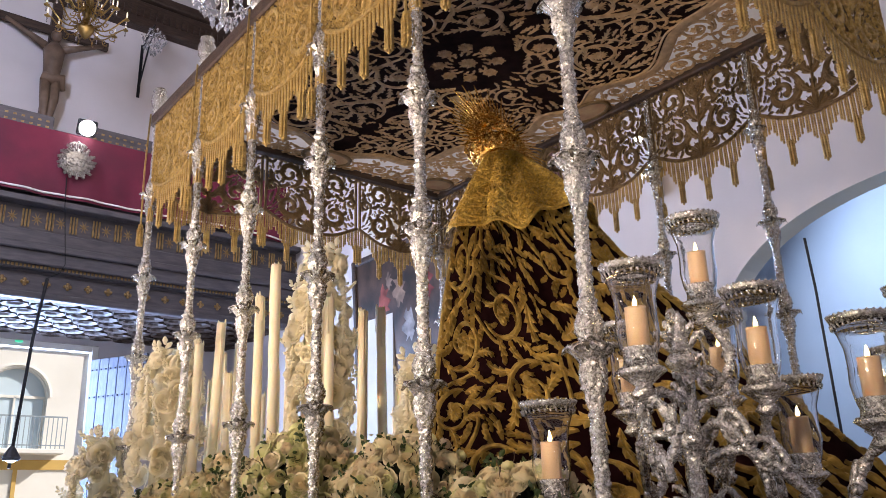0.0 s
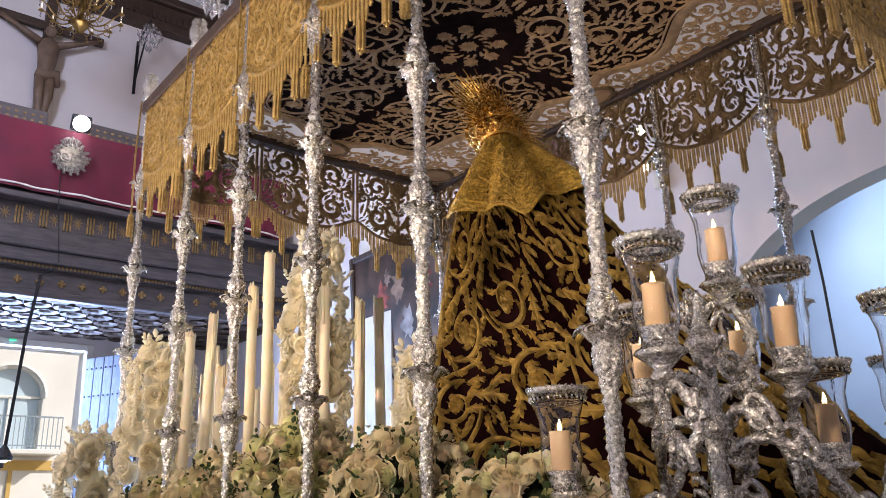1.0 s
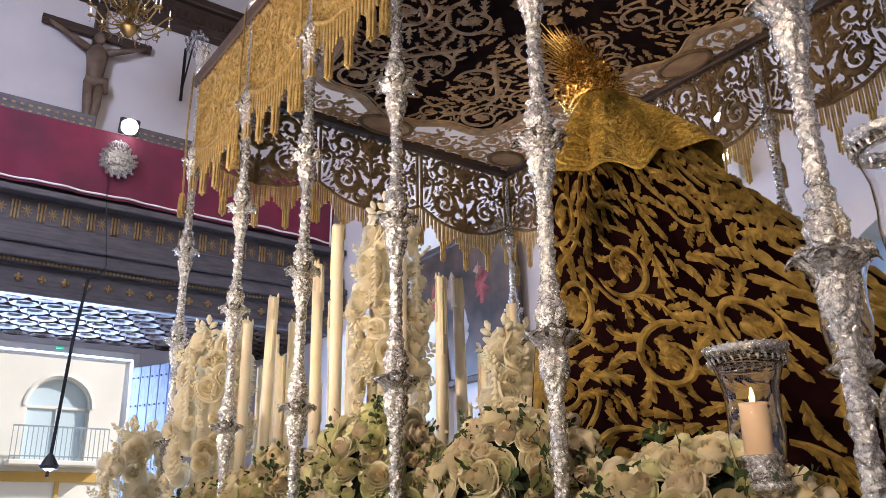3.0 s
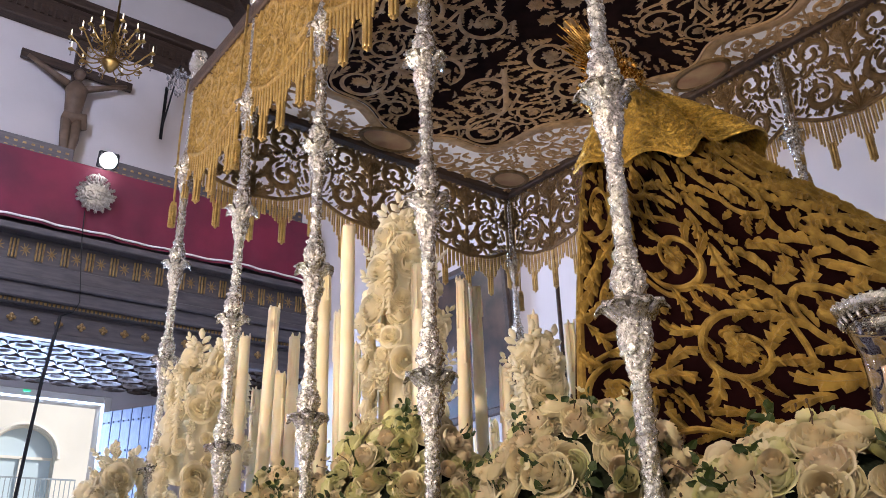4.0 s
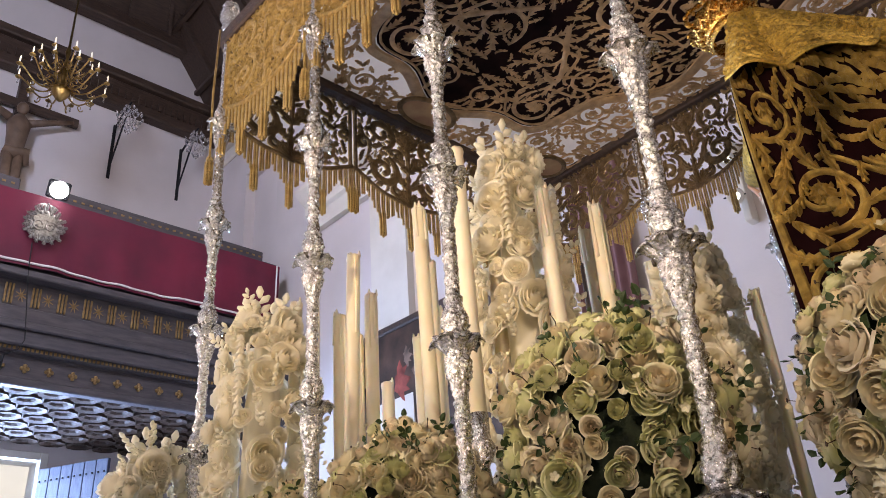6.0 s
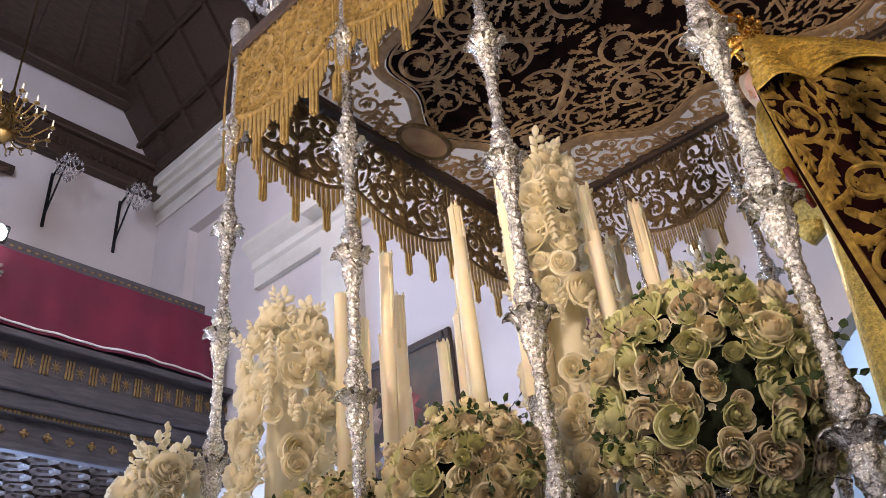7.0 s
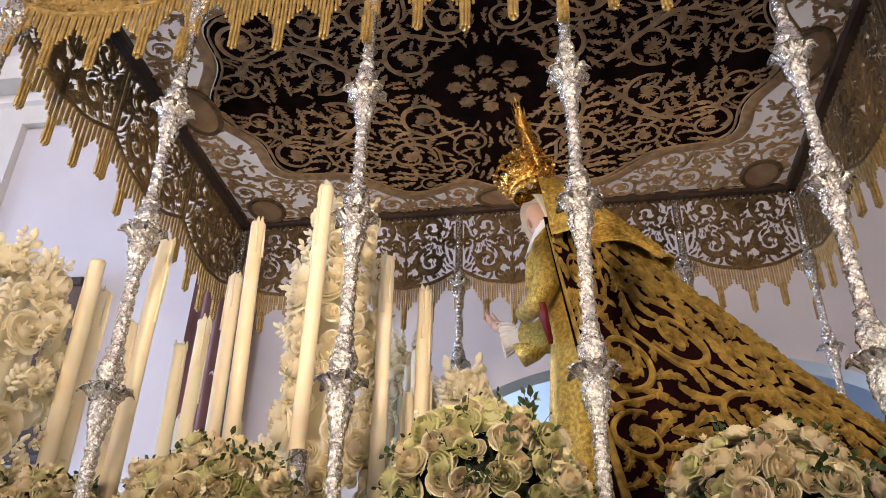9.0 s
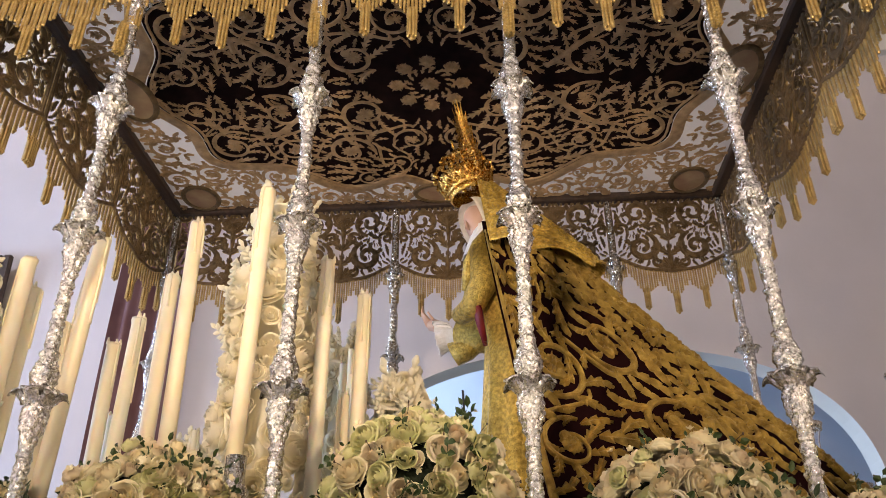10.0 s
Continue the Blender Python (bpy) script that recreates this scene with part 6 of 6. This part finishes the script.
def brass_chandelier(x, y, z):
    t = thing("brass_chandelier", "brass chandelier with curved arms and small lit bulbs", "chandelier", (x, y, z))
    part("stem", Geo().lathe([(0.01, -0.16), (0.05, -0.13), (0.14, 0.0), (0.15, 0.08), (0.06, 0.16), (0.03, 0.25), (0.06, 0.32), (0.03, 0.40), (0.05, 0.55), (0.02, 0.7), (0.05, 0.85), (0.02, 0.95), (0.012, 2.6)], 16), BRASS, t, smooth=True)
    for tier, n, R, z0 in ((0, 12, 0.66, 0.20), (1, 8, 0.40, 0.58)):
        for k in range(n):
            a = 2 * math.pi * k / n
            ca, sa = math.cos(a), math.sin(a)
            pts = [(R * s * ca, R * s * sa, z0 - 0.20 * math.sin(math.pi * min(1, s * 1.12)) + 0.06 * s * s) for s in np.linspace(0.05, 1, 12)]
            shape = Geo().tube(pts, 0.013, 6)
            for q0, q1, way in ((0.30, 0.085, 1), (0.66, 0.065, -1)):
                cx, cz = R * q0, z0 - 0.20 * math.sin(math.pi * q0 * 1.12) + 0.06 * q0 * q0
                shape.tube([((cx + q1 * (1 - m / 15) * math.cos(m * 0.6)) * ca, (cx + q1 * (1 - m / 15) * math.cos(m * 0.6)) * sa, cz + way * (q1 + q1 * (1 - m / 15) * math.sin(m * 0.6))) for m in range(13)], [0.011 - 0.0005 * m for m in range(13)], 5)
            arm = part("arm", shape, BRASS, t, smooth=True)
            part("pendant", Geo().lathe([(0.001, -0.13), (0.016, -0.10), (0.008, -0.07), (0.014, -0.05), (0.003, -0.01)], 7, (pts[-1][0], pts[-1][1], pts[-1][2])), CRYSTAL, arm, "small crystal pendant")
            ex, ey, ez = pts[-1]
            part("drip_pan", Geo().lathe([(0.015, -0.02), (0.045, 0.0), (0.05, 0.01), (0.014, 0.012), (0.014, 0.05)], 10, (ex, ey, ez)), BRASS, arm)
            part("bulb", Geo().lathe([(0.012, 0.05), (0.012, 0.12), (0.013, 0.13), (0.006, 0.17)], 8, (ex, ey, ez)), BULB, arm, "small candle bulb")
    g = Geo()
    z2 = 2.6
    while z + z2 < 15.97:
        g.lathe([(0.006, z2), (0.016, z2 + 0.03), (0.006, z2 + 0.06)], 6)
        z2 += 0.06
    part("chain", g, BRASS, t)


def crystal_drop_set(g, n, R, z, size, seed):
    rnd = random.Random(seed)
    for k in range(n):
        a = 2 * math.pi * k / n + rnd.uniform(-0.1, 0.1)
        r = R * rnd.uniform(0.9, 1.05)
        zz = z + rnd.uniform(-0.03, 0.03)
        g.lathe([(0.001, -size), (size * 0.32, -size * 0.35), (size * 0.2, 0), (0.001, size * 0.2)], 6, (r * math.cos(a), r * math.sin(a), zz))


def crystal_chandelier(x, y, z):
    t = thing("crystal_chandelier", "white crystal chandelier with hanging drops", "chandelier", (x, y, z))
    g = Geo()
    for i, (R, zz, n) in enumerate(((0.08, 0.0, 8), (0.16, 0.10, 14), (0.24, 0.22, 20), (0.20, 0.36, 16), (0.12, 0.50, 12))):
        crystal_drop_set(g, n, R, zz, 0.07, i)
    part("drops", g, CRYSTAL, t, "clear crystal drops")
    g = Geo().lathe([(0.01, -0.05), (0.03, 0.0), (0.02, 0.2), (0.05, 0.3), (0.02, 0.5), (0.008, 0.7), (0.006, 10.29)], 10)
    for R, zz in ((0.16, 0.13), (0.24, 0.25), (0.20, 0.39)):
        g.tube([(R * math.cos(a), R * math.sin(a), zz) for a in np.linspace(0, 2 * math.pi, 25)], 0.007, 5)
    part("frame", g, SILVER, t)
    for k in range(6):
        a = 2 * math.pi * k / 6
        part("bulb", Geo().lathe([(0.012, 0.25), (0.014, 0.32), (0.005, 0.37)], 8, (0.22 * math.cos(a), 0.22 * math.sin(a), 0)), BULB, t, "small candle bulb")


def sconce(x, y, z):
    t = thing("wall_sconce", "black iron wall bracket with a small crystal lamp", "sconce", (x, y, z))
    g = Geo().box(-0.03, 0.03, -0.03, 0.0, -0.7, 0.55, 0.005)
    g.tube([(0, -0.02, 0.45), (0, -0.4, 0.62), (0, -0.75, 0.66)], 0.022, 6).tube([(0, -0.02, -0.45), (0, -0.35, 0.1), (0, -0.68, 0.62)], 0.018, 6)
    part("bracket", g, IRON, t)
    g = Geo()
    for R, zz, n in ((0.05, -0.28, 6), (0.17, -0.14, 12), (0.24, 0.02, 14), (0.12, 0.22, 9)):
        crystal_drop_set(g, n, R, zz, 0.09, int(zz * 100) + 40)
    for k in range(6):
        a = k * 1.047
        g.tube([(0, 0, 0.2), (0.15 * math.cos(a), 0.15 * math.sin(a), -0.06), (0.26 * math.cos(a), 0.26 * math.sin(a), 0.05)], 0.012, 5)
    part("crystal_lamp", Geo().join(g, Matrix.Translation((0, -0.75, 0.30))), CRYSTAL, t, "crystal lamp with drops")


def painting():
    t = thing("oil_painting", "dark old oil painting in a black and gilt frame", "painting", pose(WALL_X - 0.09, 9.3, 4.6, 0, -3, 0))
    W, H = 2.45, 1.85
    part("canvas", Geo().box(-0.03, 0.0, -W / 2, W / 2, -H / 2, H / 2), CANVAS, t, "dark canvas with vague draped shapes")
    for nm, b in (("frame_side", (-0.07, 0.0, -W / 2 - 0.1, -W / 2, -H / 2 - 0.1, H / 2 + 0.1)), ("frame_side", (-0.07, 0.0, W / 2, W / 2 + 0.1, -H / 2 - 0.1, H / 2 + 0.1)),
                  ("frame_rail", (-0.07, 0.0, -W / 2, W / 2, -H / 2 - 0.1, -H / 2)), ("frame_rail", (-0.07, 0.0, -W / 2, W / 2, H / 2, H / 2 + 0.1))):
        part(nm, Geo().box(*b, 0.02), WOOD_DARK, t, "dark moulded frame")
    rnd = random.Random(12)
    blobs = [((0.42, 0.10, 0.07), 0.5, 0.2), ((0.40, 0.36, 0.34), -0.1, -0.25), ((0.34, 0.22, 0.15), 0.1, 0.3), ((0.36, 0.07, 0.06), -0.55, 0.25), ((0.30, 0.24, 0.20), 0.75, -0.35), ((0.35, 0.24, 0.17), -0.5, 0.42), ((0.33, 0.23, 0.17), 0.35, 0.5)]
    for i, (c, u, v) in enumerate(blobs):
        m = shader("paint_patch", c, 0.4, 0, tuple(q * 0.3 for q in c), 5, 0.1, 50)
        g = Geo()
        n = 18
        R = 0.14 if abs(v) > 0.4 else 0.26
        ring = [(-0.034, u + R * (0.7 + 0.4 * math.sin(3 * k + i)) * math.cos(k * 0.349) * 0.7, v + R * (0.9 + 0.25 * math.sin(2 * k + i * 2)) * math.sin(k * 0.349)) for k in range(n)]
        g.add([(-0.034, u, v)] + ring, [(0, 1 + k, 1 + (k + 1) % n) for k in range(n)])
        part("painted_shape", g, m, t, "vague painted drapery")


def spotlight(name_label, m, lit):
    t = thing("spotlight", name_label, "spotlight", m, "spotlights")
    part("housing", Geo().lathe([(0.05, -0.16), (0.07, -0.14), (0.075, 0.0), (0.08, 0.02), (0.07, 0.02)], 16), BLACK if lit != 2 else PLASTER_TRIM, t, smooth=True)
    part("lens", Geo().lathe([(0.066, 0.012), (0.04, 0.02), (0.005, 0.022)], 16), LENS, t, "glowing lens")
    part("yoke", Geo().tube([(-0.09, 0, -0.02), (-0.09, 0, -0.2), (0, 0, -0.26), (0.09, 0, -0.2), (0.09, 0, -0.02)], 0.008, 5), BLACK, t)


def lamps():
    # fixtures for the assumed spotlights, out of view on the near wall
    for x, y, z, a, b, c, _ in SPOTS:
        spotlight("unseen black spotlight assumed on the near wall", Matrix.Translation((x, y, z)) @ (Vector((a - x, b - y, c - z)).to_track_quat("Z", "Y").to_matrix().to_4x4()), 1)
        solo("lamp_bracket", Geo().tube([(NEAR_X, y, z - 0.1), (x - 0.15, y, z - 0.05)], 0.02, 6), IRON, "unseen iron bracket for the assumed spotlight", "bracket", "lamp brackets")
    # floodlight on the loft
    t = thing("floodlight", "small black floodlight shining from the loft rail", "floodlight", look((2.95, 12.58, 7.74), (2.3, 2.0, 2.6)))
    part("housing", Geo().box(-0.15, 0.15, -0.13, 0.13, 0.02, 0.10, 0.02), BLACK, t)
    part("lens", Geo().lathe([(0.02, -0.03), (0.10, -0.012), (0.125, 0.018)], 20), LENS, t, "glaring white lens")
    part("stand", Geo().tube([(0, -0.14, 0.06), (0, -0.26, 0.2)], 0.02, 5), BLACK, t)
    for z in (5.10, 5.52):
        spotlight("small white spotlight on the side wall", Matrix.Translation((WALL_X - 0.3, 4.78, z)) @ Vector((-3.2, -1.6, -1.9)).to_track_quat("Z", "Y").to_matrix().to_4x4(), 2)
    solo("lamp_bar", Geo().box(WALL_X - 0.14, WALL_X, 4.74, 4.82, 4.9, 5.8, 0.01), PLASTER_TRIM, "white upright lamp bar on the wall", "bracket")


def drape():
    def cloth(u, v):
        y = 6.0 + 0.75 * u
        return (WALL_X - 0.10 - 0.05 * math.sin(u * 26) - 0.03 * math.sin(u * 11 + 1), y + 0.05 * math.sin(v * 3), 7.0 - 5.2 * v)
    m = shader("mauve_cloth", (0.20, 0.10, 0.10), 0.8, 0, (0.26, 0.15, 0.15), 3, 0.2, 90)
    t = thing("wall_hanging", "dusky mauve cloth hanging in folds on the wall", "drapery", (0, 0, 0))
    part("cloth", Geo().grid(cloth, 60, 14), m, t, smooth=True)
    part("rod", Geo().tube([(WALL_X - 0.1, 5.9, 7.02), (WALL_X - 0.1, 6.85, 7.02)], 0.02, 8), BRASS, t)


def street_door():
    t = thing("street_door", "tall studded blue-grey plank door standing open", "door", pose(4.24, BACK_Y - 0.05, 0, 0, 0, -63))
    W = 1.35
    for k in range(6):
        part("plank", Geo().box(k * W / 6 + 0.004, (k + 1) * W / 6 - 0.004, -0.03, 0.03, 0.02, 4.6, 0.006), DOOR_BLUE, t)
    for z in (0.6, 1.7, 2.8, 3.9, 4.4):
        g = Geo()
        for k in range(12):
            for s in (-1, 1):
                g.ball(((k + 0.5) * W / 12, s * 0.032, z), 0.018, 6, 4)
        part("stud_row", g, IRON, t, "row of iron studs")
    solo("door_frame", Geo().box(1.33, 1.456, BACK_Y - 0.06, BACK_Y + 0.45, 0, 4.87, 0.01).box(4.214, 4.34, BACK_Y - 0.06, BACK_Y + 0.45, 0, 4.87, 0.01).box(1.456, 4.214, BACK_Y - 0.06, BACK_Y + 0.45, 4.744, 4.87, 0.01),
         PLASTER_TRIM, "pale stone door surround", "door frame", kind="structure")
    solo("exit_sign", Geo().box(2.9, 3.02, BACK_Y - 0.09, BACK_Y - 0.06, 4.81, 4.85, 0.005), shader("green_sign", (0.05, 0.5, 0.25), 0.5, emit=1.0), "small green emergency light above the door", "sign")


def street():
    solo("ground", Geo().box(-400, 400, BACK_Y, 600, -0.25, -0.02), shader("street_paving", (0.30, 0.28, 0.25), 0.8, 0, (0.24, 0.22, 0.20), 1, 0.2, 20), "pale paved street", "ground", kind="structure")
    Y = 24.0
    t = thing("street_house", "white house with ochre trim across the street", "house", (0, Y, 0))
    g = Geo()
    cx, hw, zs = 4.65, 0.78, 4.95
    g.box(-9, cx - hw, 0, 0.4, -0.02, 10.5).box(cx + hw, 16, 0, 0.4, -0.02, 10.5).box(cx - hw, cx + hw, 0, 0.4, -0.02, 3.55)
    n = 16
    rim = [(cx - hw * math.cos(math.pi * k / n), zs + hw * math.sin(math.pi * k / n)) for k in range(n + 1)]
    g.add([p for x, z in rim for p in ((x, 0, z), (x, 0, 10.5), (x, 0.4, z))], [f for k in range(n) for f in ((3 * k, 3 * k + 1, 3 * k + 4, 3 * k + 3), (3 * k, 3 * k + 3, 3 * k + 5, 3 * k + 2))])
    part("wall", g, FACADE, t)
    w = part("window", Geo().box(cx - hw, cx + hw, 0.22, 0.24, 3.55, 5.75), WINDOW_PANE, t, "arched glazed balcony door")
    fr = Geo()
    for x in (-hw, -0.02, hw - 0.05):
        fr.box(cx + x, cx + x + 0.05, 0.16, 0.22, 3.55, 4.95)
    fr.box(cx - hw, cx + hw, 0.16, 0.22, 4.92, 4.99)
    fr.tube([(cx - hw * math.cos(a), 0.18, zs + hw * math.sin(a)) for a in np.linspace(0, math.pi, 20)], 0.04, 5)
    part("frame", fr, FACADE, w)
    tr = Geo().tube([(cx - (hw + 0.06) * math.cos(a), 0.0, zs + (hw + 0.06) * math.sin(a)) for a in np.linspace(0, math.pi, 24)], 0.05, 6)
    part("arch_moulding", tr, FACADE, t)
    tr = Geo()
    tr.box(-9, 16, -0.06, 0.0, 3.05, 3.30).box(-9, 16, -0.10, 0.0, 0.0, 0.7).box(-9, 16, -0.3, 0.0, 10.3, 10.6)
    for k in range(14):
        tr.box(-8 + k * 1.6, -7.9 + k * 1.6, -0.05, 0.0, 0.7, 3.05)
    part("trim", tr, OCHRE, t, "ochre painted trim")
    b = part("balcony", Geo().box(cx - 1.1, cx + 1.2, -0.65, 0, 3.42, 3.55, 0.02), FACADE, t, "small balcony")
    r = Geo().box(cx - 1.1, cx + 1.2, -0.64, -0.61, 4.35, 4.39).box(cx - 1.1, cx + 1.2, -0.64, -0.61, 3.62, 3.65)
    part("railing", r, RAIL_PAINT, b, "thin painted railing")
    bar = Geo().box(0, 0.02, -0.635, -0.615, 3.55, 4.37).mesh("baluster", RAIL_PAINT)
    for k in range(21):
        part("baluster", bar, RAIL_PAINT, b, at=pose(cx - 1.1 + k * 0.114, 0, 0))


def cables():
    g = Geo().tube([(2.74, 12.62, 6.85), (2.76, 12.60, 6.4), (2.83, 12.45, 5.42), (2.76, 12.42, 5.26), (2.60, 12.4, 5.16)], 0.008, 5)
    t = thing("hanging_lamp", "black rod lamp hanging under the loft on a thin cable", "lamp", (0, 0, 0))
    part("cable", g, IRON, t)
    part("rod", Geo().tube([(2.60, 12.4, 5.16), (2.51, 12.4, 4.26), (2.42, 12.4, 2.48)], 0.022, 6), IRON, t)
    part("shade", Geo().lathe([(0.10, -0.14), (0.12, -0.1), (0.05, 0.02), (0.02, 0.06)], 14, (2.43, 12.4, 2.72)), BLACK, t)
    part("bulb", Geo().ball((2.43, 12.4, 2.62), 0.07, 10, 6), LENS, t, "bright white bulb")
    # a hanging cable, its lower length added down to the floor
    solo("wall_cable", Geo().tube([(WALL_X - 0.3, 3.2, 3.95), (WALL_X - 0.3, 3.18, 3.5), (WALL_X - 0.3, 3.16, 0.0)], 0.012, 5), BLACK, "thin black cable before the arch, drawn down to the floor", "rod")
    solo("processional_staff", Geo().tube([(4.75, 5.30, 0.0), (4.75, 5.30, 4.35)], 0.017, 8), WOOD_DARK, "thin dark wooden staff standing behind the float", "staff")


# ---- assemble ----
church()
for _y in (-1.0, 4.6, 10.2):
    tie_beam(_y)
loft()
float_base()
canopy()
canopy_ceiling()
mantle()
image_statue()
veil()
crown()
candles()
wax_column(2.14, 3.74, 1.75, 3.24, 0.15, 51, 4)
wax_column(2 * XC - 2.14, 3.74, 1.75, 3.22, 0.155, 52, 3)
wax_column(1.70, 4.72, 1.70, 2.80, 0.17, 53, 3)
wax_column(2 * XC - 1.70, 4.72, 1.70, 2.80, 0.17, 54, 3)
wax_column(1.50, 5.20, 1.60, 2.32, 0.15, 55, 3)
wax_column(2.46, 3.30, 1.70, 2.60, 0.10, 56, 1)
for _i, (_y, _top, _rz, _g) in enumerate(((1.87, 2.01, 0.20, 0), (2.43, 2.15, 0.26, 0), (3.16, 2.25, 0.30, 1), (3.92, 2.15, 0.25, 0), (4.50, 2.10, 0.22, 0))):
    bouquet(1.73, _y, _top, 0.265, 0.23, _rz, 70 + _i, _g)
candelabrum(1.87, 1.33, 0, 5)
candelabrum(2 * XC - 1.87, 1.33, 0, 6, -1)
loft_emblem()
crucifix()
brass_chandelier(2.91, 13.33, 9.9)
crystal_chandelier(2.24, 5.6, 5.7)
sconce(4.6, BACK_Y, 10.9)
sconce(6.0, BACK_Y, 10.9)
painting()
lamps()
drape()
street_door()
street()
cables()
